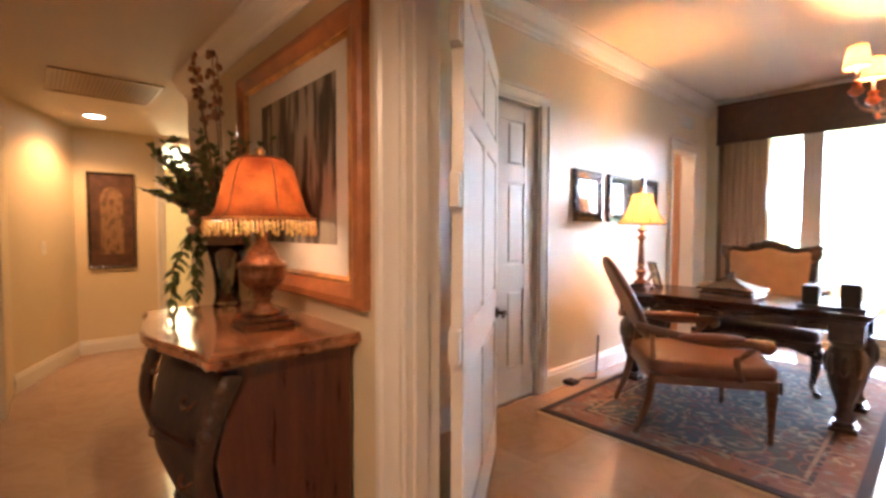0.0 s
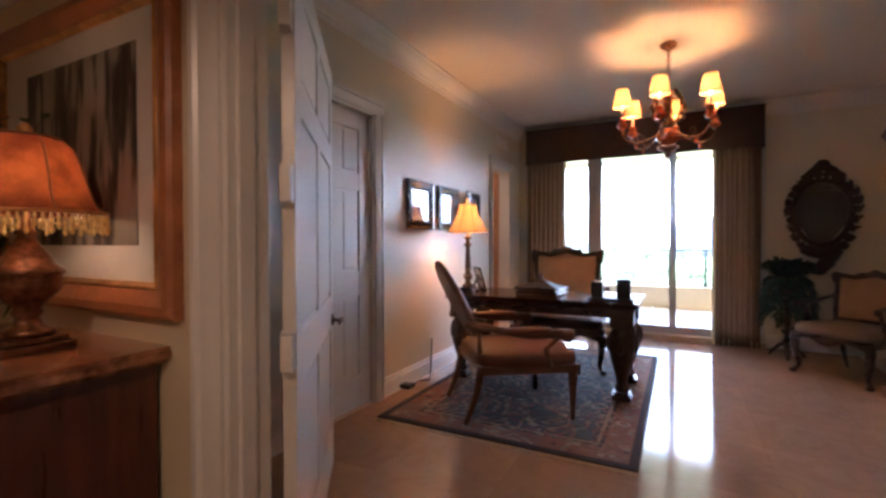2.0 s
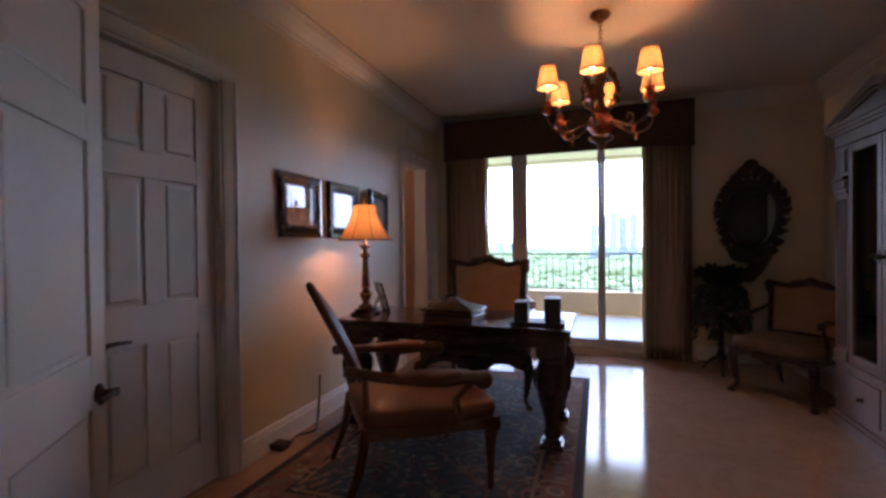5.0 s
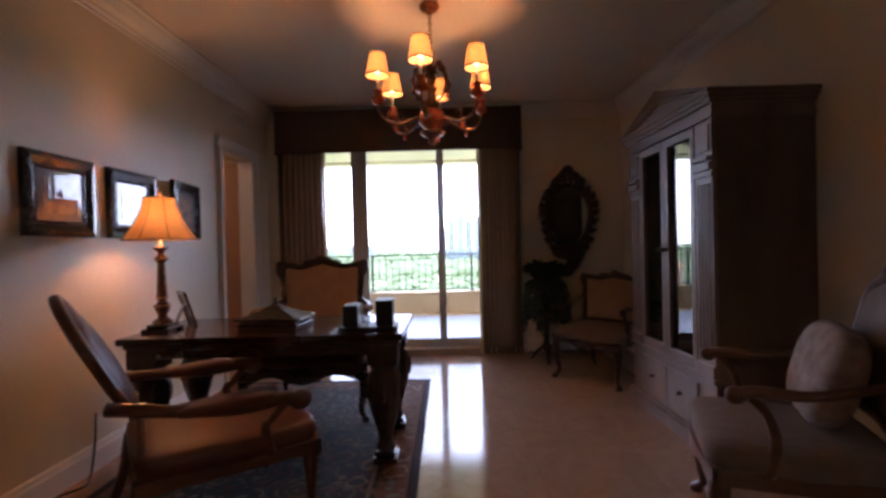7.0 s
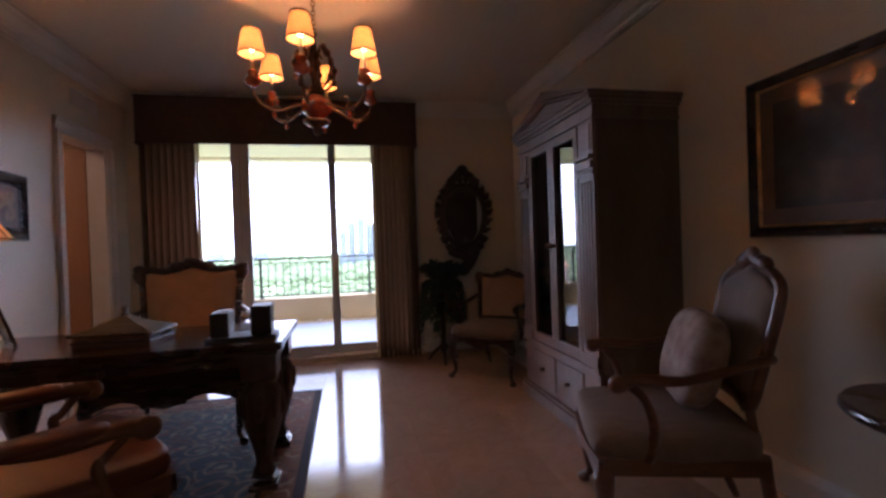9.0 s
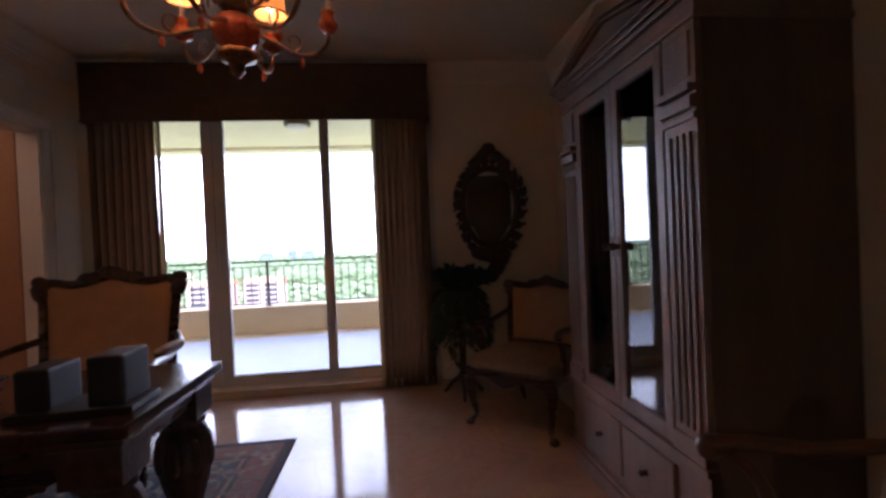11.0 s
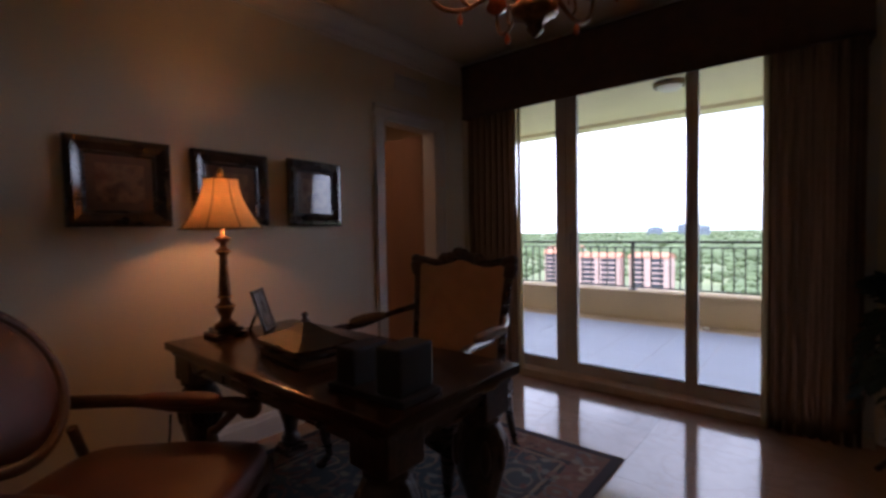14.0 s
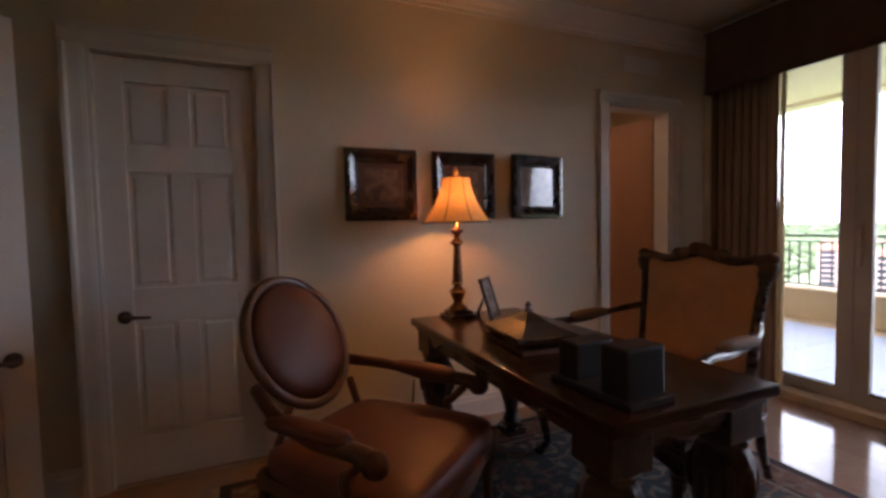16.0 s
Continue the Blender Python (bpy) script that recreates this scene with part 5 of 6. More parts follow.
for k, (hx, hy, z) in enumerate(((0.185, 0.13, 0.0685), (0.125, 0.085, 0.088), (0.07, 0.05, 0.108), (0.03, 0.025, 0.132), (0.012, 0.012, 0.142))):
    cur = [f.verts.new((sx * hx, sy * hy, z)) for sx, sy in ((-1, -1), (1, -1), (1, 1), (-1, 1))]
    if prev:
        for i in range(4):
            f.faces.new((prev[i], prev[(i + 1) % 4], cur[(i + 1) % 4], cur[i]))
    else:
        f.faces.new(cur[::-1])
    prev = cur
f.faces.new(prev)
part("lid", f, M_BLACKBOX, box_, "dark pyramid lid")
f = B()
lathe(f, [(0.014, 0.140), (0.02, 0.148), (0.009, 0.156), (0.016, 0.170), (0.004, 0.184)], 12)
part("finial", f, M_DARKWOOD, box_)

lr = thing("letter_rack", "black lacquer letter rack with two upright ends on the desk", "letter rack", Matrix.Translation((1.54, -2.49, TOP)) @ pose(0, 0, 0, 0, 0, 3) @ Matrix.Scale(1.22, 4))
f = B()
bx(f, -0.135, -0.075, 0.0, 0.135, 0.075, 0.016, 0.004)
part("base", f, M_BLACKBOX, lr)
for x0, x1, h in ((-0.115, -0.045, 0.115), (0.035, 0.115, 0.135)):
    f = B()
    bx(f, x0, -0.065, 0.016, x1, 0.065, h, 0.008)
    part("upright", f, M_BLACKBOX, lr)

pf = thing("photo_frame", "small dark photo frame on an easel back on the desk", "photo frame", Matrix.Translation((0.37, -2.22, TOP)) @ pose(0, 0, 0, 0, 0, 134))
tilt = pose(0, 0, 0, -17, 0, 0)
f = B()
for x0, x1, z0, z1 in ((-0.085, -0.065, 0, 0.225), (0.065, 0.085, 0, 0.225), (-0.065, 0.065, 0, 0.02), (-0.065, 0.065, 0.205, 0.225)):
    bx(f, x0, -0.008, z0, x1, 0.008, z1, 0.003, tilt)
part("frame", f, M_DARKFRAME, pf)
f = B()
bx(f, -0.064, -0.003, 0.021, 0.064, 0.003, 0.204, 0, tilt)
part("photo", f, picture_paint("photo_print", [(0.35, (0.10, 0.09, 0.08)), (0.6, (0.45, 0.42, 0.40))], (14, 14, 14), coat=0.8), pf)
f = B()
bx(f, -0.03, 0.0, 0, 0.03, 0.004, 0.16, 0, pose(0, 0.105, 0.0, 24, 0, 0))
part("easel_leg", f, M_DARKFRAME, pf)

# ---------------------------------------------------------------- rug
RX0, RX1, RY0, RY1 = 0.20, 1.822, -3.674, -1.045
f = B()
bx(f, -(RX1 - RX0) / 2, -(RY1 - RY0) / 2, 0.0005, (RX1 - RX0) / 2, (RY1 - RY0) / 2, 0.012, 0.003)
rug = thing("rug", "Persian rug with brown floral border and slate field under the desk", "rug", Matrix.Translation(((RX0 + RX1) / 2, (RY0 + RY1) / 2, 0)))
part("rug_surface", f, rug_wool((RX1 - RX0) / 2, (RY1 - RY0) / 2), rug)
for sy in (-1, 1):
    f = B()
    rng = random.Random(8)
    for i in range(170):
        x = -(RX1 - RX0) / 2 + 0.005 + i * (RX1 - RX0 - 0.01) / 169
        y = sy * (RY1 - RY0) / 2
        bx(f, x - 0.0035, min(y, y + sy * rng.uniform(0.03, 0.045)), 0.0006, x + 0.0035, max(y, y + sy * 0.02), 0.004)
    part("fringe", f, M_FRINGE, rug, "short tan fringe")
f = B()
tube(f, smooth_path([(0.05, -3.05, 0.02), (0.09, -3.00, 0.02), (0.06, -2.90, 0.018), (0.12, -2.80, 0.018), (0.07, -2.70, 0.02), (0.035, -2.62, 0.15), (0.03, -2.60, 0.32)], 5), 0.006, 6)
bx(f, 0.02, -3.12, 0.013, 0.11, -3.03, 0.05, 0.01)
solid("power_cord", f, M_BLACKBOX, "black power cord and adapter on the rug by the wall", "power cord")


# ---------------------------------------------------------------- pictures
def framed(name, label, m, wd, ht, bars, layers, back=0.012, category="picture"):
    """A framed picture in the x-z plane facing -y. bars: (width, depth, material) from outside in; layers: (inset, y, material)."""
    t = thing(name, label, category, m)
    off = 0.0
    for k, (bw_, dp_, mm) in enumerate(bars):
        f = B()
        x0, x1, z0, z1 = -wd / 2 + off, wd / 2 - off, -ht / 2 + off, ht / 2 - off
        prof = [(0, 0), (bw_, 0), (bw_, dp_ * 0.55), (bw_ * 0.8, dp_ * 0.7), (bw_ * 0.45, dp_), (bw_ * 0.15, dp_ * 0.95), (0, dp_ * 0.7)]
        rings_ = []
        for u, d in prof:
            rings_.append([f.verts.new(q) for q in ((x0 + u, -d, z0 + u), (x1 - u, -d, z0 + u), (x1 - u, -d, z1 - u), (x0 + u, -d, z1 - u))])
        rings_.append(rings_[0])
        for p, q in zip(rings_, rings_[1:]):
            for i in range(4):
                f.faces.new((p[i], p[(i + 1) % 4], q[(i + 1) % 4], q[i]))
        part("frame" if k == 0 else "inner_frame", f, mm, t)
        off += bw_
    for k, (inset, y, mm, nm) in enumerate(layers):
        f = B()
        bx(f, -wd / 2 + inset[0], -y, -ht / 2 + inset[2], wd / 2 - inset[1], -y + 0.003, ht / 2 - inset[3])
        part(nm, f, mm, t)
    return t


P_PRINT = picture_paint("botanical_print", [(0.36, (0.16, 0.06, 0.03)), (0.5, (0.30, 0.17, 0.09)), (0.62, (0.12, 0.055, 0.035))], (9, 9, 9), coat=1.0)
P_MAT = mat("brown_mat_board", (0.16, 0.085, 0.05), 0.5, var=0.1, scale=20, bump=0.05, coat=1.0)
P_MAT.node_tree.nodes["Principled BSDF"].inputs["Coat Roughness"].default_value = 0.015
P_MAT.node_tree.nodes["Principled BSDF"].inputs["Coat IOR"].default_value = 1.8
for y, px, turn in ((-2.766, 0.001, 90), (-2.227, 0.001, 90), (-1.688, 0.028, 97)):
    framed("picture", "square print in a wide black-brown frame under shiny glass", Matrix.Translation((px, y, 1.503)) @ pose(0, 0, 0, 0, 0, turn), 0.435, 0.42,
           [(0.062, 0.034, M_DARKFRAME), (0.018, 0.020, M_DARKWOOD)], [((0.078,) * 4, 0.010, P_MAT, "mat"), ((0.118,) * 4, 0.0125, P_PRINT, "print")])["group"] = "three prints over the desk"
P_WOODS = picture_paint("forest_painting", [(0.40, (0.025, 0.02, 0.016)), (0.48, (0.08, 0.06, 0.045)), (0.54, (0.26, 0.22, 0.17)), (0.9, (0.40, 0.32, 0.24))], (16, 5, 2.6), False, 0.5)
framed("picture", "large woodland print in a wide reddish wooden frame over the chest", HALL @ Matrix.Translation((0.115, ENTRY0 - 0.001, 1.575)), 1.22, 1.06,
       [(0.085, 0.045, M_FRAMEWOOD), (0.022, 0.030, M_GILT)], [((0.10,) * 4, 0.010, M_MATBOARD, "mat"), ((0.29, 0.21, 0.22, 0.20), 0.0135, P_WOODS, "print")])
P_DARK = picture_paint("dark_painting", [(0.35, (0.015, 0.014, 0.016)), (0.55, (0.05, 0.04, 0.035)), (0.7, (0.10, 0.075, 0.05))], (5, 5, 5), coat=1.0)
M_GOLDMAT = mat("gold_mat_board", (0.13, 0.075, 0.04), 0.5, var=0.2, scale=12, bump=0.05, coat=1.0)
M_GOLDMAT.node_tree.nodes["Principled BSDF"].inputs["Coat Roughness"].default_value = 0.015
framed("picture", "dark framed painting with brown mat and shiny glass over the armchair", Matrix.Translation((RIGHT - 0.001, -3.55, 1.515)) @ pose(0, 0, 0, 0, 0, -90), 0.83, 0.72,
       [(0.045, 0.035, M_DARKFRAME), (0.012, 0.022, M_GILT)], [((0.055,) * 4, 0.010, M_GOLDMAT, "mat"), ((0.125,) * 4, 0.0135, P_DARK, "canvas")])
P_PANEL = picture_paint("icon_panel", [(0.3, (0.035, 0.013, 0.007)), (0.6, (0.085, 0.033, 0.015))], (8, 8, 8))
P_FIG = picture_paint("gold_panel", [(0.3, (0.06, 0.03, 0.012)), (0.5, (0.22, 0.12, 0.05)), (0.65, (0.07, 0.04, 0.016))], (14, 14, 7))
pn = framed("wall_panel", "tall dark brown panel with a gilt arched motif on the hall wall", HALL @ Matrix.Translation((-3.999, -5.72, 1.41)) @ pose(0, 0, 0, 0, 0, 90), 0.43, 1.03,
            [(0.03, 0.028, M_DARKFRAME)], [((0.028,) * 4, 0.012, P_PANEL, "panel")])
f = B()
prism(f, [(-0.10, -0.36), (0.10, -0.36), (0.10, 0.24)] + [(0.10 * math.cos(a), 0.24 + 0.12 * math.sin(a)) for a in np.linspace(0.3, math.pi - 0.3, 7)] + [(-0.10, 0.24)], lambda u, v, d: (u, d, v), -0.018, -0.0122)
part("arched_motif", f, P_FIG, pn)

# oval carved mirror over the corner chair
mi = thing("wall_mirror", "dark carved cartouche mirror with leafy frame on the wall", "mirror", Matrix.Translation((3.35, -0.002, 1.52)) @ Matrix.Diagonal((0.98, 1, 0.97, 1)))


def egg(t, k=1.0):
    return (0.235 * k * math.cos(t), (0.30 if math.sin(t) > 0 else 0.36) * k * math.sin(t))


f = B()
outl = [egg(t) for t in np.linspace(0, 2 * math.pi, 40, endpoint=False)]
prism(f, outl, lambda u, v, d: (u * (0.86 if v < -0.2 else 1), d, v), -0.02, -0.008)
part("glass", f, M_MIRROR, mi)
f = B()
tube(f, [(egg(t, 1.07)[0], -0.03, egg(t, 1.07)[1]) for t in np.linspace(0, 2 * math.pi, 48, endpoint=False)], 0.03, 8, closed=True)
part("frame", f, M_CARVED, mi)
rng = random.Random(21)
for k in range(26):
    t = 2 * math.pi * k / 26
    u, vv = egg(t, 1.25 + 0.06 * math.sin(5 * t))
    f = B()
    s = rng.uniform(0.038, 0.055)
    blob(f, (u, -0.035, vv), (s * rng.uniform(0.7, 1.2), 0.03, s), 1.0, 1.1, 10, 8)
    u2, v2 = egg(t + 0.12, 1.45)
    tube(f, smooth_path([(u, -0.03, vv), ((u + u2) / 2 + 0.02, -0.045, (vv + v2) / 2), (u2, -0.025, v2)], 3), [0.022, 0.016, 0.006], 6)
    part("carved_leaf", f, M_CARVED, mi)
carve_parts("crest_leaf", [(-0.14, -0.045, 0.36), (-0.05, -0.05, 0.44), (0, -0.05, 0.50), (0.05, -0.05, 0.44), (0.14, -0.045, 0.36)], 0.04, 11, 5, M_CARVED, mi)
carve_parts("tail_leaf", [(-0.12, -0.05, -0.44), (0, -0.055, -0.50), (0.10, -0.05, -0.46), (0.05, -0.05, -0.56), (-0.02, -0.05, -0.66)], 0.055, 15, 6, M_CARVED, mi)

# plant stand and plant
st = thing("plant_stand", "dark wooden pedestal stand in the corner", "stand", Matrix.Translation((2.98, -0.50, 0)))
f = B()
lathe(f, [(0.16, 0.60), (0.165, 0.615), (0.16, 0.63)], 24)
part("top", f, M_DARKWOOD, st)
f = B()
lathe(f, [(0.03, 0.10), (0.045, 0.16), (0.024, 0.22), (0.03, 0.40), (0.02, 0.50), (0.05, 0.60)], 16)
part("column", f, M_DARKWOOD, st)
for k in range(3):
    f = B()
    a = 2.094 * k + 0.4
    tube(f, smooth_path([(0.02 * math.cos(a), 0.02 * math.sin(a), 0.16), (0.10 * math.cos(a), 0.10 * math.sin(a), 0.10), (0.17 * math.cos(a), 0.17 * math.sin(a), 0.015)], 4), [0.022, 0.016, 0.014], 8)
    part("leg", f, M_DARKWOOD, st)


def leaf_bm(bm, base, way, size, rng, droop=0.25):
    w_ = Vector(way).normalized()
    side = w_.cross(Vector((0, 0, 1)))
    side = side.normalized() if side.length > 0.01 else Vector((1, 0, 0))
    side = (side + Vector((0, 0, rng.uniform(-0.5, 0.5)))).normalized()
    b = Vector(base)
    pts = [b, b + w_ * size * 0.35 + side * size * 0.26, b + w_ * size * 0.7 + side * size * 0.2 - Vector((0, 0, droop * size * 0.3)), b + w_ * size - Vector((0, 0, droop * size)),
           b + w_ * size * 0.7 - side * size * 0.2 - Vector((0, 0, droop * size * 0.3)), b + w_ * size * 0.35 - side * size * 0.26]
    v_ = [bm.verts.new(q) for q in pts]
    mid_ = bm.verts.new(b + w_ * size * 0.5 - Vector((0, 0, size * 0.06)))
    for i in range(6):
        bm.faces.new((v_[i], v_[(i + 1) % 6], mid_))


def foliage(stems, leaves, centre, n, height, spread, leaf, rng, per=14):
    c0 = Vector(centre)
    for i in range(n):
        a = rng.uniform(0, 6.28)
        tip = c0 + Vector((spread * math.cos(a) * rng.uniform(0.4, 1), spread * math.sin(a) * rng.uniform(0.4, 1), height * rng.uniform(0.55, 1)))
        mid_ = c0.lerp(tip, 0.5) + Vector((0, 0, height * 0.15))
        path = smooth_path([c0, mid_, tip], 6)
        tube(stems, path, [0.005, 0.002], 5)
        for k in range(per):
            q = path[rng.randrange(len(path) // 3, len(path))]
            way = (tip - c0).normalized() + Vector((rng.uniform(-1, 1), rng.uniform(-1, 1), rng.uniform(-0.5, 0.7)))
            leaf_bm(leaves, q, way, leaf * rng.uniform(0.6, 1.2), rng)


pp = thing("potted_plant", "dark green leafy plant in a dark pot on the stand", "plant", Matrix.Translation((2.98, -0.50, 0.63)))
f = B()
lathe(f, [(0.07, 0.0), (0.085, 0.05), (0.10, 0.12), (0.105, 0.15), (0.09, 0.15), (0.08, 0.11)], 20)
part("pot", f, M_CARVED, pp)
s_, l_ = B(), B()
rng = random.Random(3)
foliage(s_, l_, (0, 0, 0.11), 40, 0.24, 0.24, 0.095, rng, 20)
for k in range(26):
    a = 6.28 * k / 26 + rng.uniform(-0.1, 0.1)
    ca_, sa_, dn = math.cos(a), math.sin(a), rng.uniform(0.10, 0.32)
    path = smooth_path([(0.03 * ca_, 0.03 * sa_, 0.13), (0.14 * ca_, 0.14 * sa_, 0.20), (0.19 * ca_, 0.19 * sa_, 0.02), (0.20 * ca_, 0.20 * sa_, -dn)], 5)
    tube(s_, path, [0.004, 0.002], 5)
    for q in path[4:]:
        for j in range(2):
            leaf_bm(l_, q, (ca_ + rng.uniform(-1, 1), sa_ + rng.uniform(-1, 1), -0.7), 0.075, rng)
part("stems", s_, M_STEM, pp)
part("leaves", l_, M_DARKLEAF, pp, "dark glossy green leaves")

# side table in the dark beyond the armchair
tb = thing("side_table", "small round dark wood side table beside the armchair", "table", Matrix.Translation((3.60, -4.10, 0)))
f = B()
lathe(f, [(0.25, 0.665), (0.26, 0.675), (0.26, 0.69), (0.25, 0.70)], 30)
part("tabletop", f, M_DARKWOOD, tb)
f = B()
lathe(f, [(0.03, 0.06), (0.05, 0.14), (0.028, 0.22), (0.035, 0.42), (0.024, 0.54), (0.07, 0.665)], 16)
part("column", f, M_DARKWOOD, tb)
for k in range(3):
    f = B()
    a = 2.094 * k + 0.2
    tube(f, smooth_path([(0.02 * math.cos(a), 0.02 * math.sin(a), 0.16), (0.14 * math.cos(a), 0.14 * math.sin(a), 0.11), (0.24 * math.cos(a), 0.24 * math.sin(a), 0.017)], 4), [0.026, 0.018, 0.016], 8)
    part("leg", f, M_DARKWOOD, tb)
f = B()
lathe(f, [(0.04, 0.70), (0.045, 0.71), (0.012, 0.73), (0.012, 0.80), (0.05, 0.84), (0.075, 0.88), (0.085, 0.93), (0.08, 0.93), (0.07, 0.885), (0.04, 0.845)], 20, (3.60, -4.06))
solid("glass_goblet", f, M_VASE, "small clear glass goblet on the side table", "goblet")


# ---------------------------------------------------------------- armoire
ar = thing("armoire", "tall pickled-wood armoire with pediment, fluted pilasters and glazed doors", "armoire", Matrix.Translation((3.42, -2.12, 0)) @ Matrix.Diagonal((1, 0.89, 0.97, 1)))
AY, AD = 0.605, RIGHT - 3.42 - 0.004       # half width along the wall, depth


def ay(x, y, z):
    return (x, y, z)


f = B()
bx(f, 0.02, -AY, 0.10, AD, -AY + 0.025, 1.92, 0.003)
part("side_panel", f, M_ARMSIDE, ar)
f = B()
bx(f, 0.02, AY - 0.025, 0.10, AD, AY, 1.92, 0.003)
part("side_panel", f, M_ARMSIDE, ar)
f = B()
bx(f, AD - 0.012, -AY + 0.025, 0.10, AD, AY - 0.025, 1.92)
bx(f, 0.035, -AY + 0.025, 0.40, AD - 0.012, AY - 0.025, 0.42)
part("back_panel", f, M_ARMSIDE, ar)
f = B()
bx(f, -0.035, -AY - 0.03, 0.0, AD, AY + 0.03, 0.085, 0.008)
bx(f, -0.02, -AY - 0.015, 0.085, AD, AY + 0.015, 0.105, 0.006)
part("plinth", f, M_ARMOIRE, ar)
f = B()
bx(f, 0.0, -AY + 0.001, 0.1055, 0.035, AY - 0.001, 0.43, 0.003)
part("base_rail", f, M_ARMOIRE, ar)
for y0, y1 in ((-0.41, -0.01), (0.01, 0.41)):
    f = B()
    bx(f, -0.014, y0, 0.15, 0.001, y1, 0.39, 0.006)
    dr = part("drawer_front", f, M_ARMOIRE, ar)
    f = B()
    lathe(f, [(0.014, 0), (0.009, 0.012), (0.016, 0.022), (0.006, 0.03)], 12, m=pose(-0.014, (y0 + y1) / 2, 0.27, 0, -90, 0))
    part("knob", f, M_BRASS, dr)
f = B()
bx(f, -0.02, -AY - 0.012, 0.43, 0.03, AY + 0.012, 0.458, 0.006)
part("waist_moulding", f, M_ARMOIRE, ar)
for sy in (-1, 1):
    yc = sy * (AY - 0.095)
    f = B()
    bx(f, -0.004, yc - 0.093, 0.4585, 0.034, yc + 0.093, 1.905, 0.003)
    pi = part("pilaster", f, M_ARMOIRE, ar)
    for k in range(4):
        f = B()
        bx(f, -0.013, yc - 0.066 + k * 0.037, 0.56, -0.003, yc - 0.066 + k * 0.037 + 0.021, 1.55, 0.005)
        part("reed", f, M_ARMOIRE, pi)
    for z0, z1, o in ((0.459, 0.53, 0.016), (1.585, 1.61, 0.014), (1.62, 1.665, 0.026), (1.675, 1.70, 0.034)):
        f = B()
        bx(f, -o, yc - 0.095, z0, 0.0, yc + 0.095, z1, 0.005)
        part("capital" if z0 > 1 else "pilaster_base", f, M_ARMOIRE, pi)
    f = B()
    bx(f, -0.012, yc - 0.07, 1.725, -0.003, yc + 0.07, 1.875, 0.006)
    part("raised_panel", f, M_ARMOIRE, pi)
for y0, y1, hinge in ((-0.408, -0.003, -1), (0.003, 0.408, 1)):
    f = B()
    fw_ = 0.052
    for a, b, c_, d in ((y0, y0 + fw_, 0.462, 1.90), (y1 - fw_, y1, 0.462, 1.90), (y0 + fw_, y1 - fw_, 0.462, 0.525), (y0 + fw_, y1 - fw_, 1.845, 1.90)):
        bx(f, -0.006, a, c_, 0.026, b, d, 0.004)
    dd = part("door", f, M_ARMOIRE, ar)
    f = B()
    bx(f, 0.006, y0 + fw_ - 0.004, 0.521, 0.012, y1 - fw_ + 0.004, 1.849)
    part("pane", f, M_CABGLASS, dd, "reflecting glass door panel")
    yk = y1 - 0.026 if hinge < 0 else y0 + 0.026
    f = B()
    lathe(f, [(0.016, 0), (0.010, 0.012), (0.020, 0.028), (0.014, 0.04), (0.004, 0.044)], 12, m=pose(-0.006, yk, 1.175, 0, -90, 0))
    bx(f, -0.010, yk - 0.012, 1.13, -0.005, yk + 0.012, 1.22, 0.002)
    part("knob", f, M_BRASS, dd, "dark bronze knob and plate")
for z0, z1, o in ((1.906, 1.93, 0.012), (1.93, 1.985, 0.004), (1.985, 2.005, 0.022), (2.005, 2.03, 0.038), (2.03, 2.055, 0.052)):
    f = B()
    bx(f, -o, -AY - o, z0, AD, AY + o, z1 - 0.0005, 0.004)
    part("cornice_moulding", f, M_ARMOIRE, ar)
f = B()
prism(f, [(-AY - 0.02, 2.055), (AY + 0.02, 2.055), (0, 2.185)], lambda u, v, d: (d, u, v), -0.02, 0.05)
ped = part("pediment", f, M_ARMOIRE, ar)
for sy in (-1, 1):
    f = B()
    prism(f, [(sy * (AY + 0.052), 2.055), (sy * (AY + 0.01), 2.055), (0, 2.175), (0, 2.235)], lambda u, v, d: (d, u, v), -0.052, 0.06)
    prism(f, [(sy * (AY - 0.05), 2.056), (sy * (AY - 0.10), 2.056), (0, 2.150), (0, 2.163)], lambda u, v, d: (d, u, v), -0.045, 0.0)
    part("raking_cornice", f, M_ARMOIRE, ped)
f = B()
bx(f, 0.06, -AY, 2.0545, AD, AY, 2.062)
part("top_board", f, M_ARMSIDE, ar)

# ---------------------------------------------------------------- hall chest
CH0, CH1, CHY, CHT = -0.39, 0.545, ENTRY0 - 0.02, 0.925
cc = thing("bombe_chest", "dark bombe chest with swelling drawers and a reddish shaped top", "chest of drawers", HALL @ Matrix.Translation(((CH0 + CH1) / 2 + 0.100, CHY, 0)) @ Matrix.Diagonal((0.94, 1.13, 1.04, 1)))
HW = (CH1 - CH0) / 2


def swell(z):
    """How far the front stands out, by height."""
    return float(np.interp(z, [0.10, 0.20, 0.35, 0.50, 0.62, 0.75, 0.86], [0.29, 0.31, 0.365, 0.415, 0.43, 0.40, 0.355]))


def chest_outline(z, grow=0.0):
    s = swell(z)
    bulge = 0.05 * (s - 0.29) / 0.14
    pts = [(HW + grow, 0.0)]
    for k in range(19):
        u = -1 + 2 * k / 18
        x = -u * (HW + bulge * 0.3 + grow)
        y = -(s + grow) - 0.035 * math.cos(math.pi * u) * (1 if abs(u) < 0.98 else 0.9)
        pts.append((x, y))
    pts.append((-HW - grow, 0.0))
    return pts


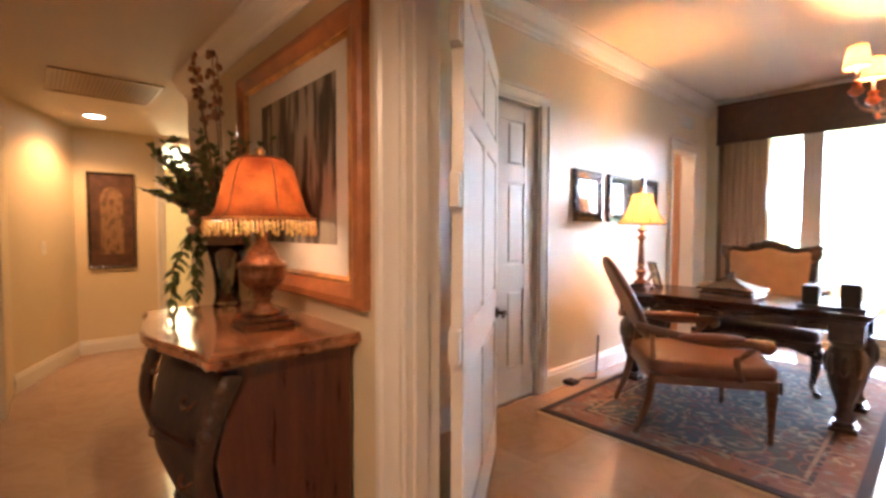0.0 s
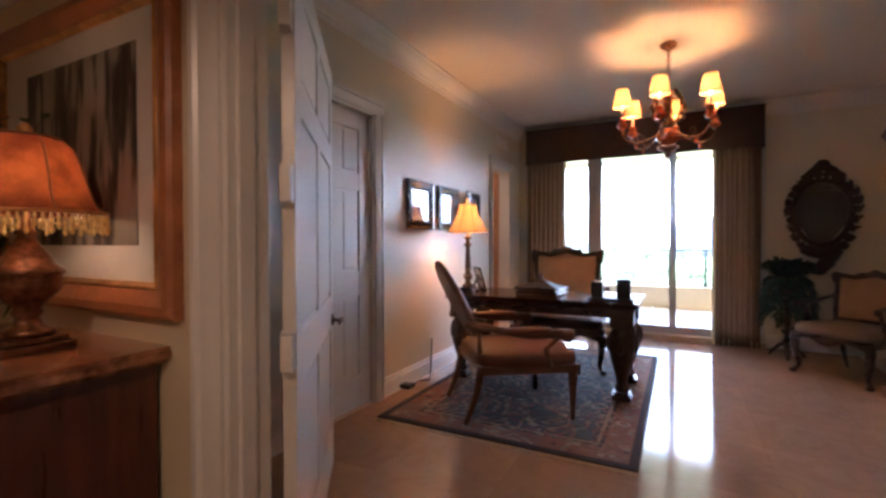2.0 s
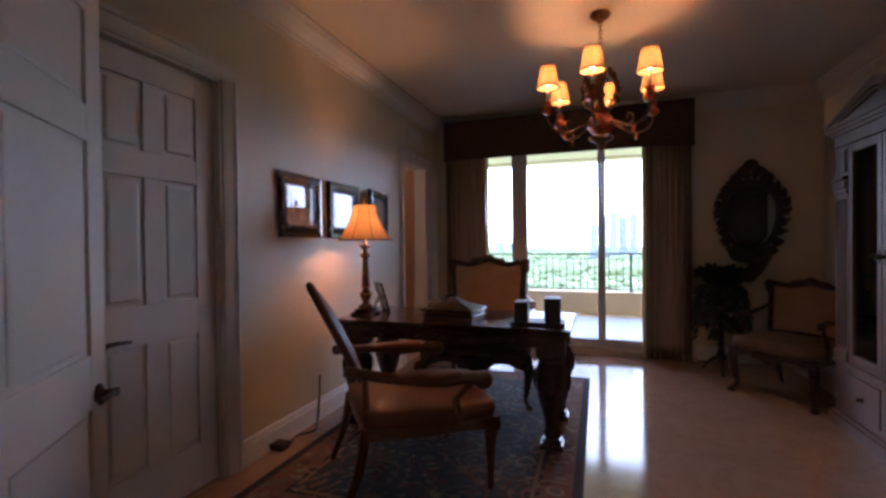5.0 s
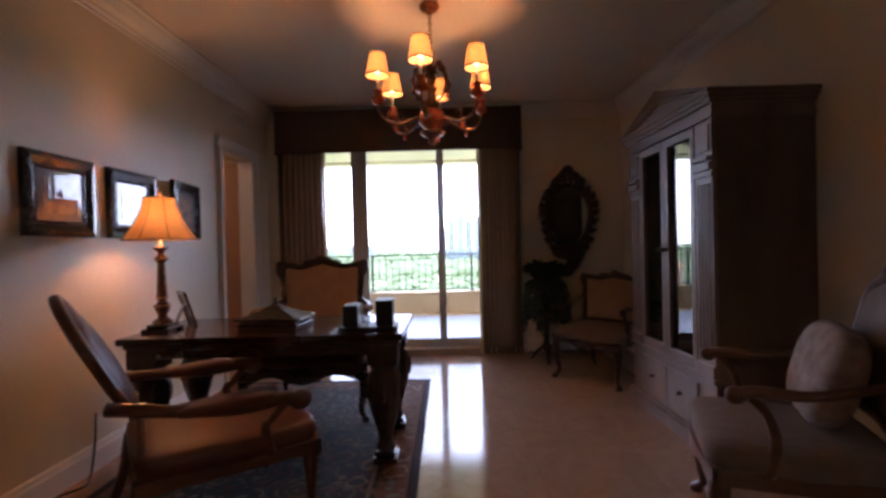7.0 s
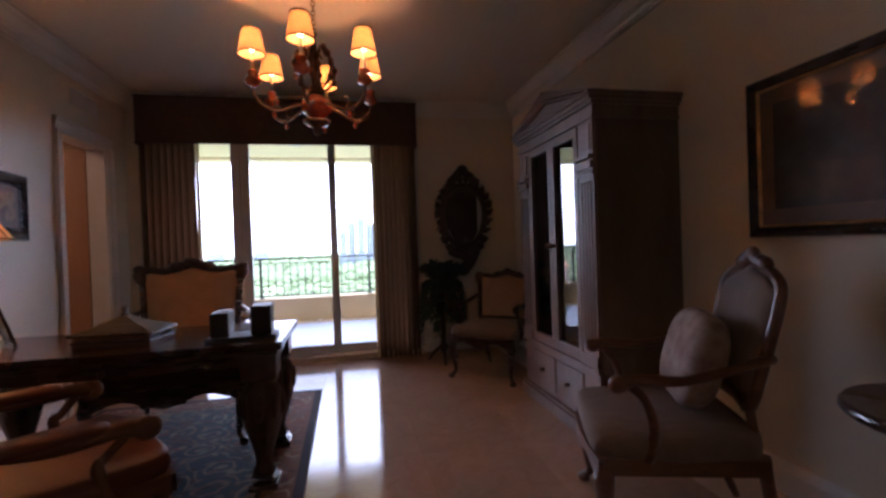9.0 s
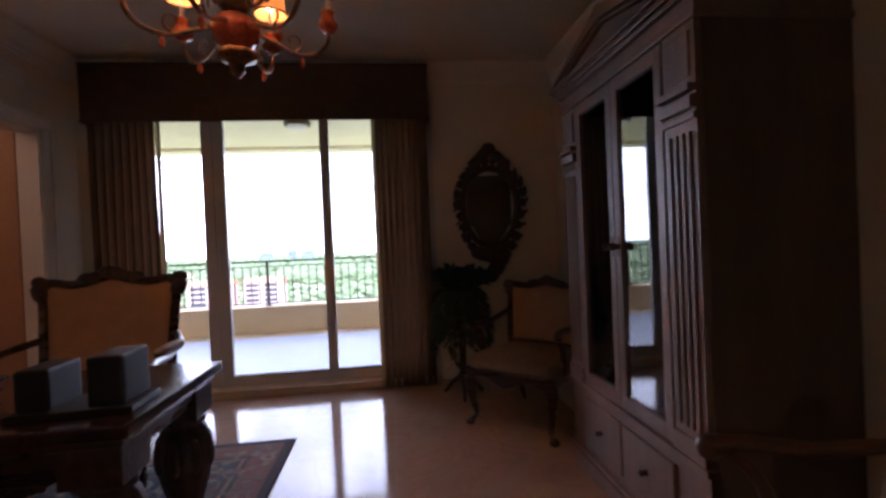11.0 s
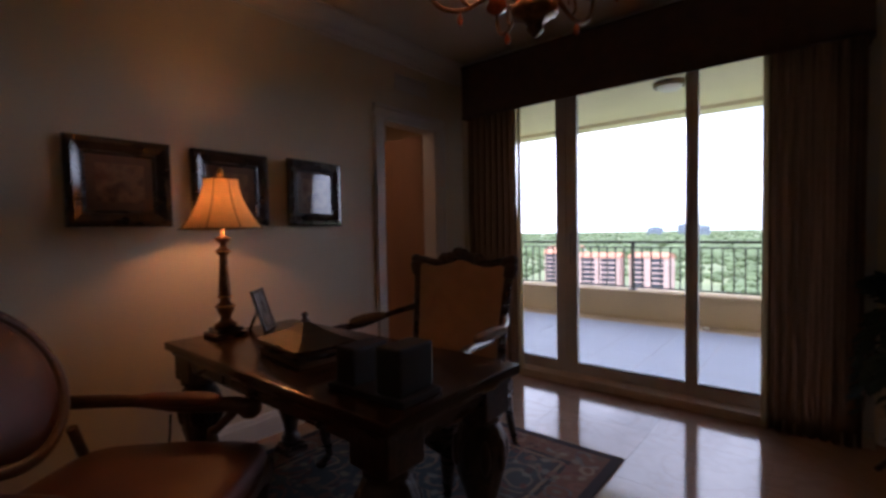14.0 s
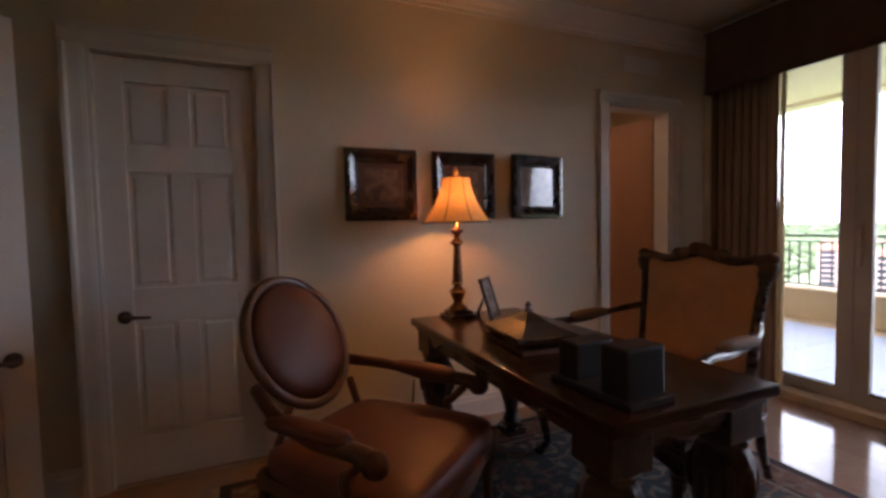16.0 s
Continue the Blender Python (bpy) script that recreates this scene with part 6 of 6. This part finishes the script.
f = B()
prev = None
for z in np.linspace(0.12, 0.875, 18):
    cur = [f.verts.new((x, y, z)) for x, y in chest_outline(z)]
    if prev:
        n = len(cur)
        for i in range(n):
            f.faces.new((prev[i], prev[(i + 1) % n], cur[(i + 1) % n], cur[i]))
    else:
        f.faces.new(cur[::-1])
    prev = cur
f.faces.new(prev)
part("body", f, mat("chest_walnut", (0.085, 0.026, 0.012), 0.3, var=0.45, scale=5, bump=0.08, bscale=60, stretch=(6, 6, 0.7), coat=0.1), cc)
M_INLAY = mat("painted_drawer", (0.05, 0.042, 0.048), 0.35, col2=(0.13, 0.085, 0.065), var=0.3, scale=9, bump=0.12, bscale=50, coat=0.15)
for z0, z1 in ((0.16, 0.37), (0.385, 0.61), (0.625, 0.85)):
    f = B()

    def front(u, v_, lift=0.012):
        z = z0 + (z1 - z0) * v_
        s = swell(z)
        k = (2 * u - 1) * 0.90
        return ((2 * u - 1) * (HW * 0.90 + 0.02 * (s - 0.29) / 0.14), -(s) - 0.035 * math.cos(math.pi * k) - lift, z)
    sheet(f, front, 20, 8, 0.010)
    dr = part("drawer_front", f, M_INLAY, cc, "painted serpentine drawer front")
    for u in (0.2, 0.8):
        p0 = front(u, 0.5, 0.014)
        f = B()
        tube(f, smooth_path([(p0[0] - 0.05, p0[1], p0[2] + 0.012), (p0[0] - 0.03, p0[1] - 0.02, p0[2] - 0.012), (p0[0] + 0.03, p0[1] - 0.02, p0[2] - 0.012), (p0[0] + 0.05, p0[1], p0[2] + 0.012)], 4), 0.006, 6)
        part("pull", f, M_BRONZE, dr, "dull bronze bail pull")
for sx in (-1, 1):
    f = B()
    tube(f, smooth_path([(sx * (HW + 0.01), -swell(z) + 0.0, z) for z in (0.86, 0.75, 0.62, 0.5, 0.35, 0.2, 0.12)], 3), [0.030, 0.026, 0.022, 0.018, 0.016], 8)
    carve(f, [(sx * (HW + 0.015), -swell(z) - 0.014, z) for z in (0.85, 0.78, 0.70)], 0.022, 5, 3)
    part("corner_mount", f, M_CARVED, cc, "carved corner post")
    for fy in (-0.30, -0.05):
        f = B()
        cabriole(f, sx * (HW - 0.03), fy, 0.15, (sx * 0.9, -0.6 if fy < -0.1 else 0.0), 0.036)
        part("foot", f, M_CARVED, cc)
f = B()
carve(f, [(-0.2, -0.335, 0.115), (0, -0.35, 0.085), (0.2, -0.335, 0.115)], 0.025, 13, 9)
part("apron_carving", f, M_CARVED, cc)
M_REDTOP = mat("red_marble_top", (0.10, 0.024, 0.010), 0.2, col2=(0.44, 0.20, 0.085), var=0.4, scale=17, bump=0.03, bscale=40, coat=0.6, detail=8)
for nm, z0, z1, g in (("top_moulding", 0.876, 0.892, 0.022), ("top", 0.892, 0.912, 0.050), ("top_rim", 0.912, 0.925, 0.042)):
    f = B()
    o_ = chest_outline(0.70, g)
    o_[0], o_[-1] = (o_[0][0], 0.018), (o_[-1][0], 0.018)
    prism(f, o_, lambda u, v_, d: (u, v_, d), z0, z1)
    part(nm, f, M_REDTOP, cc, "polished reddish marbled top")

# flower arrangement in a glass vase
fa = thing("flower_arrangement", "tall arrangement of green leaves and dried stems in a glass vase", "plant", HALL @ Matrix.Translation((-0.16, -5.70, 0.963)))
f = B()
lathe(f, [(0.055, 0.0), (0.062, 0.01), (0.05, 0.06), (0.055, 0.16), (0.075, 0.25), (0.085, 0.29), (0.079, 0.29), (0.068, 0.25), (0.048, 0.16), (0.043, 0.03)], 24)
part("vase", f, M_VASE, fa, "clear glass vase")
s_, l_, d_ = B(), B(), B()
rng = random.Random(12)
foliage(s_, l_, (-0.02, 0, 0.16), 80, 0.60, 0.30, 0.05, rng, 34)
for k in range(4):
    a = rng.uniform(0, 6.28)
    path = smooth_path([(0, 0, 0.05), (0.05 * math.cos(a), 0.05 * math.sin(a), 0.6), (0.12 * math.cos(a), 0.12 * math.sin(a), 1.0 + 0.15 * rng.random())], 8)
    tube(s_, path, [0.005, 0.002], 5)
    for q in path[12:]:
        for j in range(3):
            blob(d_, q + Vector((rng.uniform(-0.02, 0.02), rng.uniform(-0.02, 0.02), rng.uniform(-0.02, 0.02))), (0.010, 0.010, 0.014), 1, 1, 6, 5)
for k in range(4):
    a = 2.3 + 0.6 * k
    path = smooth_path([(0, 0, 0.27), (0.12 * math.cos(a), 0.12 * math.sin(a), 0.36), (0.22 * math.cos(a), 0.22 * math.sin(a), 0.20), (0.24 * math.cos(a), 0.24 * math.sin(a), 0.05)], 6)
    tube(s_, path, [0.005, 0.002], 5)
    for q in path[5:]:
        for j in range(3):
            leaf_bm(l_, q, (rng.uniform(-1, 1), rng.uniform(-1, 1), -0.6), 0.06, rng)
for k in range(40):
    a, r = rng.uniform(0, 6.28), rng.uniform(0.03, 0.17)
    blob(d_, (r * math.cos(a), r * math.sin(a), 0.34 + 0.10 * rng.random()), (0.022, 0.022, 0.018), 1, 1, 7, 5)
tagged(part("stems", s_, M_STEM, fa), kind="stuff")
tagged(part("leaves", l_, M_LEAF, fa), kind="stuff")
tagged(part("dried_blooms", d_, M_DRIED, fa, "brown dried blooms"), kind="stuff")

# hall ceiling fittings
vn = thing("ceiling_vent", "brown return-air grille in the hall ceiling", "vent", HALL @ Matrix.Translation((-2.19, -5.93, HALL_CEIL)))
f = B()
for x0, x1, y0, y1 in ((-0.33, 0.33, -0.33, -0.30), (-0.33, 0.33, 0.30, 0.33), (-0.33, -0.30, -0.30, 0.30), (0.30, 0.33, -0.30, 0.30)):
    bx(f, x0, y0, -0.012, x1, y1, 0.004, 0.002)
part("frame", f, M_VENT, vn)
f = B()
bx(f, -0.30, -0.30, -0.003, 0.30, 0.30, 0.0)
part("backing", f, M_BRASS, vn)
f = B()
bx(f, -0.30, -0.009, -0.010, 0.30, 0.006, -0.005)
s0 = part("slat", f, M_VENT, vn)
s0.location = (0, -0.285, 0)
for k in range(1, 24):
    o = s0.copy()
    scene.collection.objects.link(o)
    o.location = (0, -0.285 + k * 0.0248, 0)
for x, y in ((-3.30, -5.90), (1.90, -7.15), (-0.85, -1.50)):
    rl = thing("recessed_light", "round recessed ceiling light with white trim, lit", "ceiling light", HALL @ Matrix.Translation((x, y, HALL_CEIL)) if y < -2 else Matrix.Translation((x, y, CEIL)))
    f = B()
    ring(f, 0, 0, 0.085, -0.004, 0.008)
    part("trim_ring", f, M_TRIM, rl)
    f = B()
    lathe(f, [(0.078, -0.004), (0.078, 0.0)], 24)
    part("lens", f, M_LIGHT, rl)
wv = thing("wall_vent", "small slatted air grille high on the wall over the door", "vent", Matrix.Translation((0.0, -0.70, 2.44)))
f = B()
bx(f, 0.0, -0.19, -0.065, 0.008, 0.19, 0.065, 0.003)
part("frame", f, M_TRIM, wv)
for k in range(6):
    f = B()
    bx(f, 0.008, -0.165, -0.052 + k * 0.019, 0.016, 0.165, -0.052 + k * 0.019 + 0.007)
    part("slat", f, M_TRIM, wv)
sw = thing("light_switch", "white light switch plate on the wall", "switch", HALL @ Matrix.Translation((-3.42, -6.292, 1.15)) @ pose(0, 0, 0, 0, 0, -24))
f = B()
bx(f, -0.035, 0.0, -0.06, 0.035, 0.006, 0.06, 0.002)
part("plate", f, M_TRIM, sw)
f = B()
bx(f, -0.008, 0.006, -0.016, 0.008, 0.012, 0.016, 0.002)
part("toggle", f, M_TRIM, sw)
# light box in the room past the hall
lb = thing("ceiling_light", "bright square frosted ceiling light in the room past the hall", "ceiling light", HALL @ Matrix.Translation((-4.75, -4.95, HALL_CEIL)))
f = B()
bx(f, -0.20, -0.30, -0.02, 0.20, 0.30, 0.0, 0.004)
part("frame", f, M_TRIM, lb)
f = B()
bx(f, -0.18, -0.28, -0.24, 0.18, 0.28, -0.0205, 0.02)
part("diffuser", f, M_FROST, lb, "glowing frosted diffuser")

# ---------------------------------------------------------------- floor tiles, laid one by one
TS = 0.61
f = B()
bx(f, 0.0005, 0.0005, -0.012, TS - 0.0005, TS - 0.0005, 0.0)
tile0 = part("tile", f, M_TILE, floor)
tile0.location = (0, -TS, 0)
f = B()
k0 = 0
for i in range(-11, 7):
    for j in range(1, 16):
        x, y = i * TS, -j * TS
        if (i, j) == (0, 1) or x + TS > RIGHT + 0.14 or x < -6.6:
            continue
        if x < -1.7 and (y < -6.9 or y > -3.9):
            continue
        if y < -8.2 or (-1.7 < x < -0.4 and y > -5.3):
            continue
        o = tile0.copy()
        scene.collection.objects.link(o)
        o.location = (x, y, 0)
        k0 += 1
f = B()
TB = 0.45
bx(f, 0.002, 0.002, 0.010, TB - 0.002, TB - 0.002, 0.030, 0.002)
deck0 = part("tile", f, M_DECK, bpy.data.objects["balcony_floor"])
deck0.location = (-2.2, 0.21, 0)
for i in range(16):
    for j in range(5):
        if i or j:
            o = deck0.copy()
            scene.collection.objects.link(o)
            o.location = (-2.2 + i * TB, 0.21 + j * (TB - 0.018), 0)
